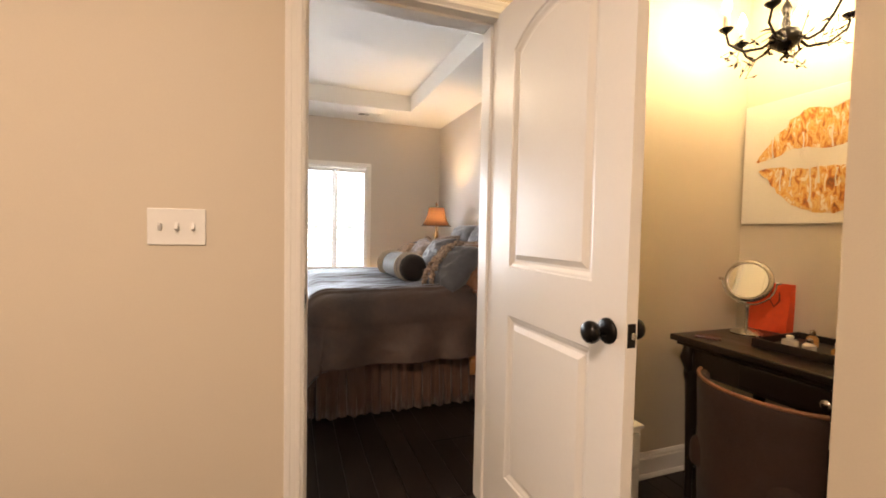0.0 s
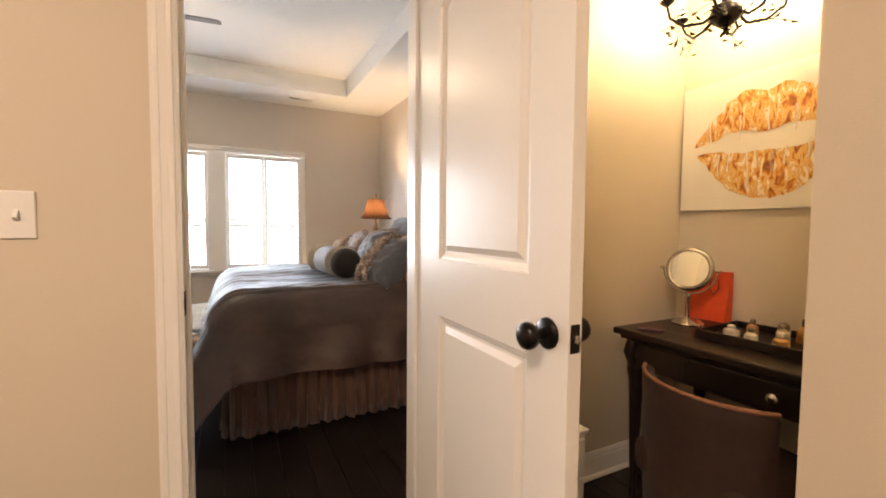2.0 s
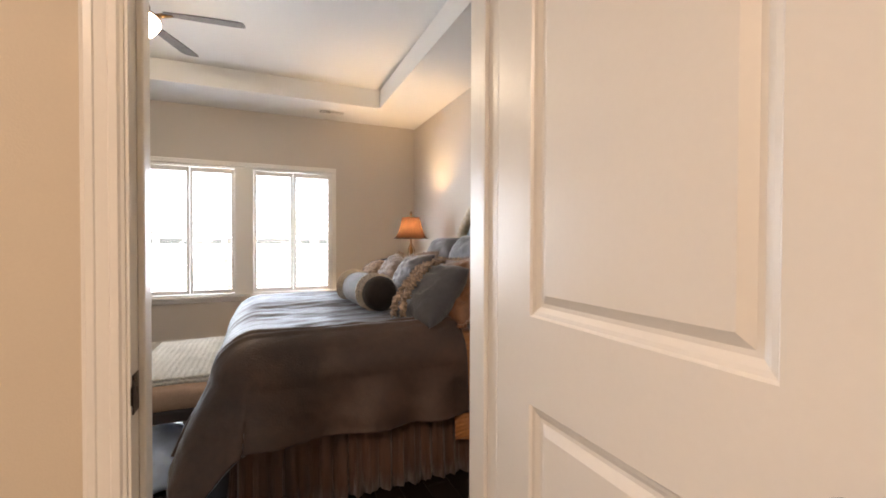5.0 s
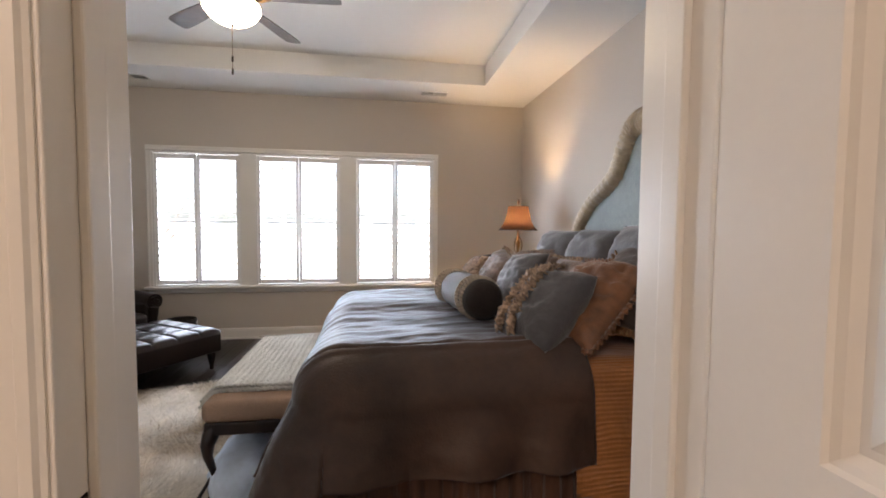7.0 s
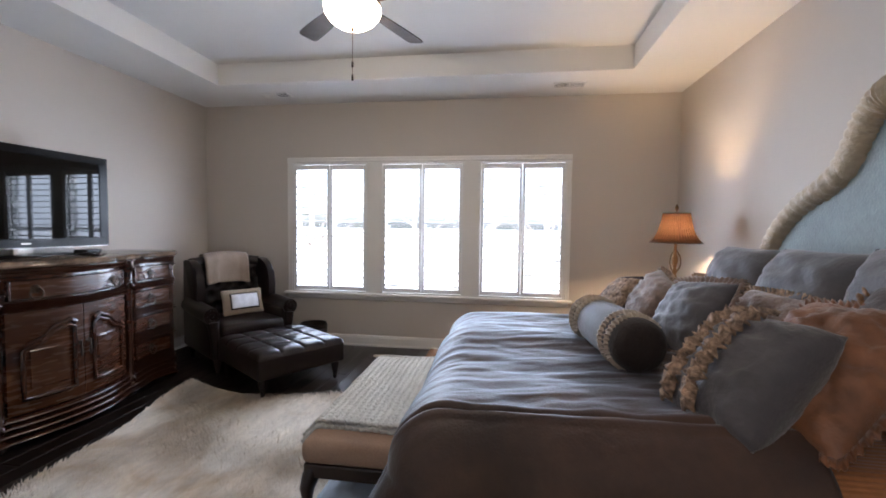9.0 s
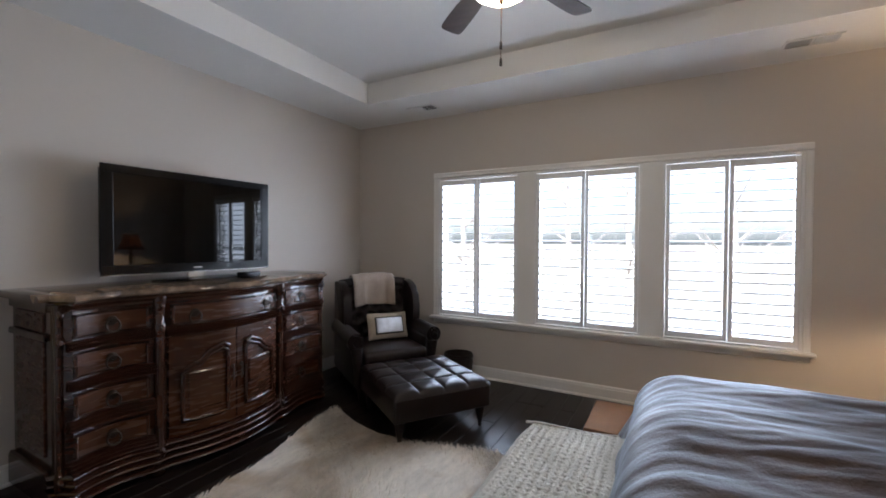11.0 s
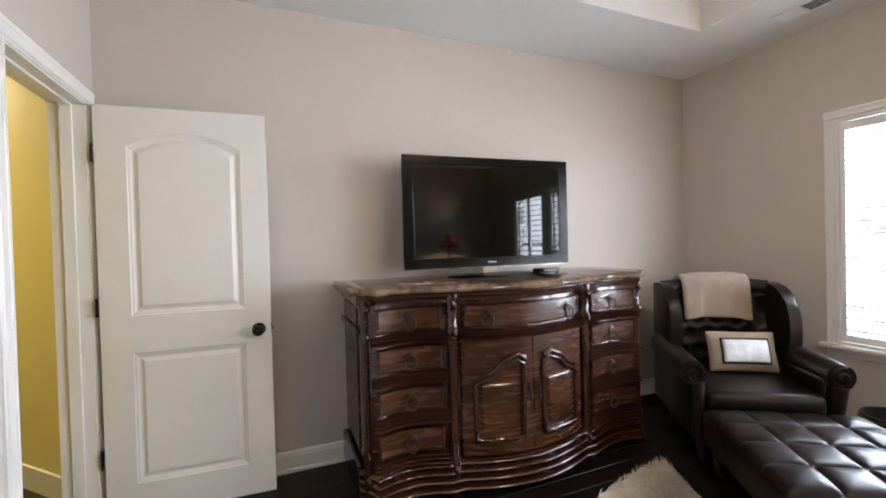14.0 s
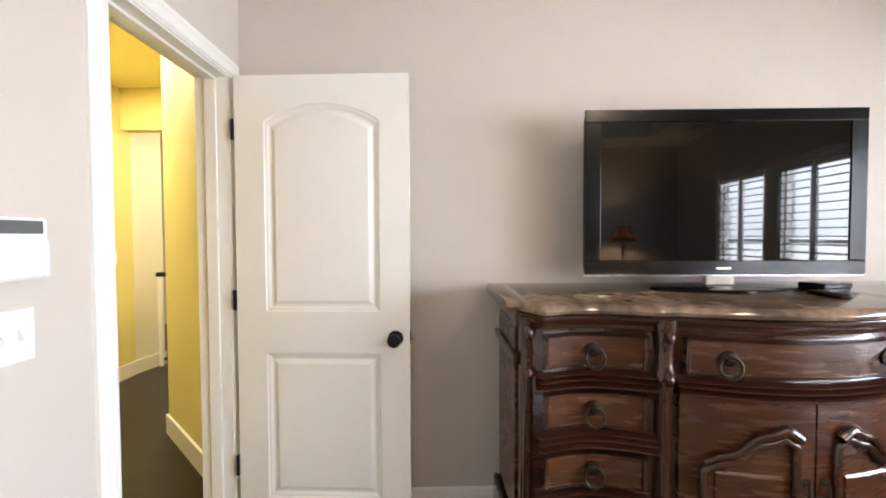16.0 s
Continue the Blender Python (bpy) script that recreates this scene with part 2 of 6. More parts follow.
M_RAIL = material("stair_iron", (0.02, 0.018, 0.016), 0.45, metal=0.5, grain=60, vary=0.1, bump=0.02)
M_HALLWHITE = material("stairwell_paint", (0.74, 0.70, 0.60), 0.7, grain=150, vary=0.015, stain_vary=0.02, bump=0.01)

# bluish sheen tint puts the windows' light into the duvet's colour
M_DUVET.node_tree.nodes["Principled BSDF"].inputs["Sheen Tint"].default_value = (0.72, 0.87, 1.0, 1)
M_DUVET.node_tree.nodes["Principled BSDF"].inputs["Sheen Roughness"].default_value = 0.35
M_FLOOR.node_tree.nodes["Principled BSDF"].inputs["Specular IOR Level"].default_value = 0.3
M_LEATHER.node_tree.nodes["Principled BSDF"].inputs["Specular IOR Level"].default_value = 0.38
M_TVBODY.node_tree.nodes["Principled BSDF"].inputs["Specular IOR Level"].default_value = 0.2
# mirror-like and shining surfaces
M_MIRROR = bpy.data.materials.new("mirror_glass")
M_MIRROR.use_nodes = True
M_MIRROR.node_tree.nodes["Principled BSDF"].inputs["Metallic"].default_value = 1.0
M_MIRROR.node_tree.nodes["Principled BSDF"].inputs["Roughness"].default_value = 0.02
M_MIRROR.node_tree.nodes["Principled BSDF"].inputs["Base Color"].default_value = (0.85, 0.85, 0.83, 1)
M_SCREEN = bpy.data.materials.new("dark_screen_glass")
M_SCREEN.use_nodes = True
M_SCREEN.node_tree.nodes["Principled BSDF"].inputs["Base Color"].default_value = (0.0008, 0.0008, 0.0009, 1)
M_SCREEN.node_tree.nodes["Principled BSDF"].inputs["Roughness"].default_value = 0.03
M_SCREEN.node_tree.nodes["Principled BSDF"].inputs["Specular IOR Level"].default_value = 0.33
M_BOWL = glowing("lit_frosted_bowl", (1.0, 0.80, 0.54), 8.5)
M_BULB = glowing("lit_candle_bulb", (1.0, 0.74, 0.40), 50.0)
M_LAMPBULB = glowing("lit_lamp_bulb", (1.0, 0.66, 0.33), 360.0)


def lampshade_cloth():
    m = bpy.data.materials.new("pleated_shade_silk")
    m.use_nodes = True
    n, l = m.node_tree.nodes, m.node_tree.links
    d, t, mx = n.new("ShaderNodeBsdfDiffuse"), n.new("ShaderNodeBsdfTranslucent"), n.new("ShaderNodeMixShader")
    d.inputs[0].default_value, t.inputs[0].default_value = (0.06, 0.028, 0.019, 1), (0.0120, 0.0058, 0.0032, 1)
    mx.inputs[0].default_value = 0.5
    l.new(d.outputs[0], mx.inputs[1])
    l.new(t.outputs[0], mx.inputs[2])
    l.new(mx.outputs[0], n["Material Output"].inputs[0])
    return m


M_SHADE = lampshade_cloth()


def lips_paint():
    """Ochre, rust and gold paint patches with pale runs down the canvas."""
    m = bpy.data.materials.new("gold_rust_paint")
    m.use_nodes = True
    n, l = m.node_tree.nodes, m.node_tree.links
    co, t, r = n.new("ShaderNodeTexCoord"), n.new("ShaderNodeTexNoise"), n.new("ShaderNodeValToRGB")
    t.inputs["Scale"].default_value, t.inputs["Detail"].default_value, t.inputs["Distortion"].default_value = 40, 12, 0.9
    runs = n.new("ShaderNodeMapping")
    runs.inputs["Scale"].default_value = (1.0, 1.0, 0.42)
    l.new(co.outputs["Object"], runs.inputs[0])
    l.new(runs.outputs[0], t.inputs["Vector"])
    l.new(t.outputs["Fac"], r.inputs[0])
    e = r.color_ramp.elements
    e[0].position, e[0].color = 0.30, (0.20, 0.07, 0.015, 1)
    e[1].position, e[1].color = 0.64, (0.78, 0.70, 0.54, 1)
    for p, c in ((0.40, (0.48, 0.16, 0.025, 1)), (0.46, (0.66, 0.33, 0.06, 1)), (0.51, (0.74, 0.52, 0.20, 1)), (0.55, (0.58, 0.27, 0.05, 1)), (0.59, (0.76, 0.64, 0.42, 1))):
        k = e.new(p)
        k.color = c
    b = n["Principled BSDF"]
    b.inputs["Roughness"].default_value = 0.5
    l.new(r.outputs[0], b.inputs["Base Color"])
    bp = n.new("ShaderNodeBump")
    bp.inputs["Strength"].default_value, bp.inputs["Distance"].default_value = 0.5, 0.004
    l.new(t.outputs["Fac"], bp.inputs["Height"])
    l.new(bp.outputs[0], b.inputs["Normal"])
    return m


M_LIPS = lips_paint()


# ---- shape helpers ----
def box(bm, x0, x1, y0, y1, z0, z1, bevel=0.0, seg=2):
    """A box added to bm, with rounded edges if bevel is given."""
    made = bmesh.ops.create_cube(bm, size=1.0, matrix=Matrix.Translation(((x0 + x1) / 2, (y0 + y1) / 2, (z0 + z1) / 2)) @ Matrix.Diagonal((abs(x1 - x0), abs(y1 - y0), abs(z1 - z0), 1)))
    if bevel:
        edges = {e for v in made["verts"] for e in v.link_edges}
        bmesh.ops.bevel(bm, geom=list(edges), offset=bevel, segments=seg, profile=0.5, affect="EDGES")
    return bm


def boxed(*a, **k):
    return box(bmesh.new(), *a, **k)


def link(name, bm, mat, smooth=False):
    me = bpy.data.meshes.new(name)
    bmesh.ops.recalc_face_normals(bm, faces=bm.faces[:])
    bm.to_mesh(me)
    bm.free()
    if smooth:
        for p in me.polygons:
            p.use_smooth = True
        me.set_sharp_from_angle(angle=radians(smooth if smooth > 1 else 40))
    me.materials.append(mat)
    return new(name, me)


def part(name, bm, mat, parent, label="", smooth=False):
    ob = link(name, bm, mat, smooth)
    ob.parent = parent
    if label:
        tagged(ob, label)
    return ob


def thing(name, m, label, category, group="", kind=""):
    ob = new(name)
    ob.matrix_world = m
    return tagged(ob, label, category, group, kind)


def structure(name, bm, mat, label, category, smooth=False):
    return tagged(link(name, bm, mat, smooth), label, category, kind="structure")


def slab(axis, at0, at1, u0, u1, z0, z1, holes=()):
    """A wall with thickness along axis ('x' or 'y'), from u0 to u1 and z0 to z1, with holes (u0, u1, z0, z1) through it."""
    us = sorted({u0, u1, *(v for h in holes for v in h[:2])})
    zs = sorted({z0, z1, *(v for h in holes for v in h[2:])})
    solid = {}
    for i in range(len(us) - 1):
        for j in range(len(zs) - 1):
            cu, cz = (us[i] + us[i + 1]) / 2, (zs[j] + zs[j + 1]) / 2
            solid[i, j] = not any(h[0] < cu < h[1] and h[2] < cz < h[3] for h in holes)
    bm = bmesh.new()

    def p(a, u, z):
        return bm.verts.new((a, u, z) if axis == "x" else (u, a, z))

    for (i, j), s in solid.items():
        if not s:
            continue
        a, b, c, d = us[i], us[i + 1], zs[j], zs[j + 1]
        for at in (at0, at1):
            bm.faces.new([p(at, a, c), p(at, b, c), p(at, b, d), p(at, a, d)])
        for di, dj, q in ((-1, 0, ((a, c), (a, d))), (1, 0, ((b, c), (b, d))), (0, -1, ((a, c), (b, c))), (0, 1, ((a, d), (b, d)))):
            if not solid.get((i + di, j + dj)):
                bm.faces.new([p(at0, *q[0]), p(at0, *q[1]), p(at1, *q[1]), p(at1, *q[0])])
    bmesh.ops.remove_doubles(bm, verts=bm.verts[:], dist=1e-5)
    return bm


def lathe(bm, profile, n=24, m=None):
    """A body turned round z from (radius, height) pairs."""
    m = m or Matrix()
    rings = []
    for r, z in profile:
        if r < 1e-5:
            rings.append([bm.verts.new(m @ Vector((0, 0, z)))])
        else:
            rings.append([bm.verts.new(m @ Vector((r * math.cos(2 * math.pi * k / n), r * math.sin(2 * math.pi * k / n), z))) for k in range(n)])
    for a, b in zip(rings, rings[1:]):
        for k in range(n):
            q = [a[k % len(a)], a[(k + 1) % len(a)], b[(k + 1) % len(b)], b[k % len(b)]]
            q = list(dict.fromkeys(q))
            if len(q) > 2:
                bm.faces.new(q)
    for ring in (rings[0], rings[-1]):
        if len(ring) > 2:
            bm.faces.new(ring)
    return bm


def tube(bm, pts, radius, n=8, closed=False):
    """A round bar along pts; radius is one number or one for each point."""
    pts = [Vector(p) for p in pts]
    rad = radius if isinstance(radius, (list, tuple)) else [radius] * len(pts)
    rings, up = [], None
    for k, p in enumerate(pts):
        a = pts[k - 1] if k or closed else p
        b = pts[(k + 1) % len(pts)] if k < len(pts) - 1 or closed else p
        d = (b - a).normalized()
        up = (Vector((0.31, 0.2, 0.93)) if up is None else up)
        side = d.cross(up)
        if side.length < 1e-3:
            side = d.cross(Vector((1, 0, 0)))
        side.normalize()
        up = side.cross(d).normalized()
        rings.append([bm.verts.new(p + rad[k] * (math.cos(2 * math.pi * j / n) * side + math.sin(2 * math.pi * j / n) * up)) for j in range(n)])
    pairs = list(zip(rings, rings[1:])) + ([(rings[-1], rings[0])] if closed else [])
    for a, b in pairs:
        for j in range(n):
            bm.faces.new([a[j], a[(j + 1) % n], b[(j + 1) % n], b[j]])
    if not closed:
        bm.faces.new(rings[0])
        bm.faces.new(rings[-1])
    return bm


def prism(bm, outline, m, depth, bevel=0.0):
    """A flat plate of the outline (x, y pairs) with a depth along the third axis, laid by the pose m."""
    lo = [bm.verts.new(m @ Vector((x, y, 0))) for x, y in outline]
    hi = [bm.verts.new(m @ Vector((x, y, depth))) for x, y in outline]
    n = len(outline)
    faces = [bm.faces.new(lo[::-1]), bm.faces.new(hi)]
    for k in range(n):
        faces.append(bm.faces.new([lo[k], lo[(k + 1) % n], hi[(k + 1) % n], hi[k]]))
    if bevel:
        bmesh.ops.bevel(bm, geom=list(faces[1].edges), offset=bevel, segments=2, profile=0.5, affect="EDGES")
    return bm


# ---- the shell of the place ----
XW, XE, YS, YH, YN = -2.73, 2.48, 1.865, 1.96, 6.20
YB, ZC, ZT = 1.733, 2.722, 2.925
NOOK_X, NOOK_Y = 1.45, 0.72
WINDOWS = ((-1.645, -0.75), (-0.60, 0.325), (0.485, 1.395))
structure("wall_north", slab("y", YN, YN + 0.16, XW - 0.14, XE + 0.24, -0.1, 3.1, [(a, b, 0.60, 2.06) for a, b in WINDOWS]), M_WALL, "greige painted wall with three shuttered windows", "wall")
structure("wall_west", slab("x", XW - 0.14, XW, 1.83, YN, -0.1, 3.1), M_WALL, "greige painted wall behind the dresser and television", "wall")
structure("wall_east", slab("x", XE, XE + 0.24, YB, YN, -0.1, 3.1), M_WALL, "greige painted wall behind the bed", "wall")
structure("wall_south", slab("y", YB, YS, -0.35, XE, -0.1, 3.1, [(0.40, 1.175, -0.1, 2.06)]), M_WALL, "greige painted wall with a bathroom doorway", "wall")
structure("wall_hall_side", slab("y", 1.83, YH, XW, -0.35, -0.1, 3.1, [(-2.63, -1.885, -0.1, 2.06)]), M_WALL, "greige painted wall with the hall doorway", "wall")
structure("wall_bath_face", slab("y", YB - 0.006, YB - 0.001, -1.6, 2.60, 0.0, ZC, [(0.40, 1.175, 0.0, 2.06)]), M_BATH, "beige painted bathroom face of the doorway wall", "wall")
structure("wall_bath_west", slab("x", -1.74, -1.6, -1.75, 1.83, -0.1, 3.1), M_BATH, "plain beige bathroom wall", "wall")
structure("wall_bath_south", slab("y", -1.9, -1.75, -1.74, 2.74, -0.1, 3.1), M_BATH, "plain beige bathroom wall", "wall")
structure("wall_nook_east", slab("x", 2.60, 2.74, -1.75, YB - 0.006, -0.1, 3.1), M_BATH, "beige painted end wall of the vanity nook", "wall")
structure("wall_nook_front", slab("x", NOOK_X, NOOK_X + 0.12, -1.75, NOOK_Y, -0.1, 3.1), M_BATH, "beige painted partition beside the vanity nook", "wall")
structure("wall_nook_south", slab("y", 0.25, 0.37, NOOK_X + 0.12, 2.60, -0.1, 3.1), M_BATH, "plain beige side wall of the vanity nook", "wall")

# tray ceiling of the bedroom
TX0, TX1, TY0, TY1 = -2.065, 1.828, 2.60, 5.515
bm = bmesh.new()
xs, ys = (XW - 0.1, TX0, TX1, XE + 0.2), (YB + 0.02, TY0, TY1, YN + 0.1)
grid = [[bm.verts.new((x, y, ZC)) for x in xs] for y in ys]
for j in range(3):
    for i in range(3):
        if (i, j) != (1, 1):
            bm.faces.new([grid[j][i], grid[j][i + 1], grid[j + 1][i + 1], grid[j + 1][i]])
low = [grid[1][1], grid[1][2], grid[2][2], grid[2][1]]
high = [bm.verts.new((v.co.x, v.co.y, ZT)) for v in low]
for k in range(4):
    bm.faces.new([low[k], low[(k + 1) % 4], high[(k + 1) % 4], high[k]])
bm.faces.new(high)
structure("ceiling", bm, M_CEIL, "white tray ceiling with a raised middle", "ceiling")
structure("ceiling_bath", boxed(-1.74, 2.74, -1.9, YB, ZC, ZC + 0.1), M_CEIL, "plain white bathroom ceiling", "ceiling")
structure("roof", boxed(-3.1, 2.9, -2.0, 6.5, 3.12, 3.2), M_CEIL, "plain roof slab that closes the place", "roof")

structure("subfloor", boxed(-8.0, 2.9, -4.5, 6.4, -0.12, -0.012), M_FLOOR, "dark subfloor under the boards", "floor")
structure("ground", boxed(-900, 900, -900, 900, -3.2, -3.0), M_GROUND, "winter lawn outside the windows", "ground")


# ---- trim, windows, doors ----
def moulding(axis, at, out, u0, u1, z0, width, name, parent_label, upright=False, mat=M_TRIM):
    """A flat casing board with a raised outer bead: along u (level) or upright from z0; it stands out of the wall by its thickness."""
    profile = [(0, 0), (0, 0.50), (0.08, 0.70), (0.14, 1.0), (0.32, 1.0), (0.36, 0.86), (0.64, 0.80), (0.68, 0.88), (0.86, 0.86), (0.92, 0.62), (1, 0.50), (1, 0)]
    bm = bmesh.new()
    ends = []
    for e in (0, 1):
        ring = []
        for q, d in profile:
            u, z = (u0 + (u1 - u0) * q, z0 + (width - z0) * e) if upright else (u0 + (u1 - u0) * e, z0 + width * q)
            ring.append(bm.verts.new((u, at + out * d, z) if axis == "y" else (at + out * d, u, z)))
        ends.append(ring)
    for k in range(len(profile)):
        j = (k + 1) % len(profile)
        bm.faces.new([ends[0][k], ends[0][j], ends[1][j], ends[1][k]])
    bm.faces.new(ends[0])
    bm.faces.new(ends[1])
    return structure(name, bm, mat, parent_label, "trim")


# bathroom doorway: jambs, stops, casing on both faces
JX0, JX1, JT = 0.417, 1.150, 2.035
bm = bmesh.new()
box(bm, 0.40, JX0, YB - 0.012, YS + 0.004, 0, JT + 0.02, 0.002)
box(bm, JX1, 1.175, YB - 0.012, YS + 0.004, 0, JT + 0.02, 0.002)
box(bm, JX0, JX1, YB - 0.012, YS + 0.004, JT, JT + 0.02, 0.002)
box(bm, JX0, JX0 + 0.012, YB + 0.032, YB + 0.070, 0, JT, 0.003)
box(bm, JX1 - 0.012, JX1, YB + 0.032, YB + 0.070, 0, JT, 0.003)
box(bm, JX0, JX1, YB + 0.032, YB + 0.070, JT - 0.012, JT, 0.003)
structure("door_frame_1", bm, M_TRIM, "white painted jambs of the bathroom doorway", "door frame")
for nm, at, out in (("casing_bath", YB - 0.006, -0.018), ("casing_bedroom", YS, 0.018)):
    moulding("y", at, out, JX0 - 0.067, JX0 - 0.006, 0.0, JT + 0.006, nm, "white moulded door casing", True)
    moulding("y", at, out, JX1 + 0.006, JX1 + 0.067, 0.0, JT + 0.006, nm, "white moulded door casing", True)
    moulding("y", at, out, JX0 - 0.067, JX1 + 0.067, JT + 0.007, 0.061, nm, "white moulded door casing", False)

# hall doorway
HX0, HX1 = -2.61, -1.93
bm = bmesh.new()
box(bm, -2.63, HX0, 1.82, YH + 0.004, 0, JT + 0.02, 0.002)
box(bm, HX1, -1.885, 1.82, YH + 0.004, 0, JT + 0.02, 0.002)
box(bm, HX0, HX1, 1.82, YH + 0.004, JT, JT + 0.02, 0.002)
box(bm, HX0, HX0 + 0.012, 1.865, 1.915, 0, JT, 0.003)
box(bm, HX1 - 0.012, HX1, 1.865, 1.915, 0, JT, 0.003)
box(bm, HX0, HX1, 1.865, 1.915, JT - 0.012, JT, 0.003)
structure("door_frame_2", bm, M_TRIM, "white painted jambs of the hall doorway", "door frame")
moulding("y", YH, 0.02, HX1 + 0.006, HX1 + 0.074, 0.0, JT + 0.006, "casing_hall", "white moulded door casing", True)
moulding("y", YH, 0.02, HX0 - 0.085, HX0 - 0.006, 0.0, JT + 0.006, "casing_hall", "white moulded door casing", True)
moulding("y", YH, 0.02, HX0 - 0.085, HX1 + 0.074, JT + 0.007, 0.079, "casing_hall", "white moulded door casing", False)


def baseboard(axis, at, out, u0, u1, mat=M_TRIM):
    profile = [(0, 0), (0.024, 0), (0.024, 0.010), (0.019, 0.019), (0.014, 0.020), (0.014, 0.092), (0.011, 0.100), (0.011, 0.108), (0.005, 0.120), (0, 0.122)]
    bm = bmesh.new()
    ends = [[bm.verts.new((u, at + out * d, z) if axis == "y" else (at + out * d, u, z)) for d, z in profile] for u in (u0, u1)]
    for k in range(len(profile)):
        j = (k + 1) % len(profile)
        bm.faces.new([ends[0][k], ends[0][j], ends[1][j], ends[1][k]])
    bm.faces.new(ends[0])
    bm.faces.new(ends[1])
    structure("baseboard", bm, mat, "white moulded baseboard along the wall", "baseboard")


baseboard("y", YN, -1, XW + 0.03, XE - 0.03)
baseboard("x", XW, 1, YH + 0.03, YN - 0.005)
baseboard("x", XE, -1, YS + 0.03, YN - 0.005)
baseboard("y", YS, 1, 1.22, XE - 0.005)
baseboard("y", YS, 1, -0.34, 0.355)
baseboard("y", YH, 1, -1.850, -0.36)
baseboard("y", YB - 0.006, -1, 1.22, 2.575)
baseboard("y", YB - 0.006, -1, -1.59, 0.355)
baseboard("x", 2.60, -1, 0.38, YB - 0.04)


def window_unit(name, x0, x1):
    """One double-hung window behind a pair of louvred shutters."""
    w = thing(name, pose(0, 0, 0), "white double-hung window behind open louvred shutters", "window", kind="structure")
    z0, z1, zm = 0.60, 2.06, 1.275
    y = YN + 0.09
    for a, b, c, d in ((x0, x0 + 0.035, z0, z1), (x1 - 0.035, x1, z0, z1), (x0 + 0.035, x1 - 0.035, z0, z0 + 0.04), (x0 + 0.035, x1 - 0.035, z1 - 0.035, z1)):
        part("window_frame", boxed(a, b, YN + 0.055, YN + 0.135, c, d, 0.003), M_TRIM, w)
    part("meeting_rail", boxed(x0 + 0.035, x1 - 0.035, y, y + 0.04, zm - 0.017, zm + 0.017, 0.003), M_TRIM, w)
    for c, d in ((z0 + 0.04, zm - 0.017), (zm + 0.017, z1 - 0.035)):
        pane = part("pane", boxed(x0 + 0.035, x1 - 0.035, y + 0.018, y + 0.022, c, d), M_GLASS, w)
        pane.visible_shadow = False
    # shutter frame
    for a, b, c, d in ((x0, x0 + 0.02, z0, z1), (x1 - 0.02, x1, z0, z1), (x0 + 0.02, x1 - 0.02, z0, z0 + 0.018), (x0 + 0.02, x1 - 0.02, z1 - 0.02, z1)):
        part("shutter_frame", boxed(a, b, YN - 0.018, YN + 0.045, c, d, 0.003), M_SLAT, w)
    mid = (x0 + x1) / 2
    for a, b in ((x0 + 0.022, mid - 0.002), (mid + 0.002, x1 - 0.022)):
        za, zb = z0 + 0.022, z1 - 0.024
        for c, d, e, f in ((a, a + 0.03, za, zb), (b - 0.03, b, za, zb), (a + 0.03, b - 0.03, za, za + 0.045), (a + 0.03, b - 0.03, zb - 0.055, zb)):
            part("shutter_stile", boxed(c, d, YN - 0.012, YN + 0.016, e, f, 0.003), M_SLAT, w)
        n = 17
        for k in range(n):
            zc = za + 0.045 + (k + 0.5) * (zb - 0.055 - za - 0.045) / n
            hw = (b - a) / 2 - 0.032
            bm = boxed(-hw, hw, -0.032, 0.032, -0.0055, 0.0055, 0.0035)
            bmesh.ops.transform(bm, verts=bm.verts[:], matrix=Matrix.Translation(((a + b) / 2, YN + 0.004, zc)) @ pose(0, 0, 0, 9 if zc < 1.25 else 3))
            part("louvre", bm, M_SLAT, w, smooth=50)
    return w


for k, (a, b) in enumerate(WINDOWS):
    window_unit(f"window_{k + 1}", a, b)
# casing boards round and between the windows, and the sill
for a, b in ((-1.705, -1.643), (1.393, 1.445)):
    moulding("y", YN, -0.018, a, b, 0.575, 2.062, "window_casing", "white flat window casing", True)
for a, b in ((-0.752, -0.598), (0.323, 0.487)):
    structure("window_mullion", boxed(a, b, YN - 0.018, YN, 0.60, 2.062, 0.004), M_TRIM, "white mullion board between two windows", "trim")
moulding("y", YN, -0.018, -1.705, 1.445, 2.063, 0.06, "window_casing", "white flat window casing")
structure("window_sill", boxed(-1.73, 1.47, YN - 0.06, YN, 0.572, 0.60, 0.008, 3), M_TRIM, "white window sill with a rounded nose", "sill")
structure("window_apron", boxed(-1.70, 1.44, YN - 0.016, YN, 0.525, 0.572, 0.004), M_TRIM, "white apron board under the window sill", "trim")


def panel_outline(y0, y1, z0, z1, arch, n=12):
    pts = [(y0, z0), (y1, z0)]
    for k in range(n + 1):
        u = k / n
        pts.append((y1 + (y0 - y1) * u, z1 + arch * (1 - (2 * u - 1) ** 2) ** 0.9))
    return pts


def inset(pts, d):
    cx, cy = sum(p[0] for p in pts) / len(pts), (min(p[1] for p in pts) + max(p[1] for p in pts)) / 2
    w = max(p[0] for p in pts) - min(p[0] for p in pts)
    h = max(p[1] for p in pts) - min(p[1] for p in pts)
    return [(cx + (x - cx) * (1 - 2 * d / w), cy + (y - cy) * (1 - 2 * d / h)) for x, y in pts]


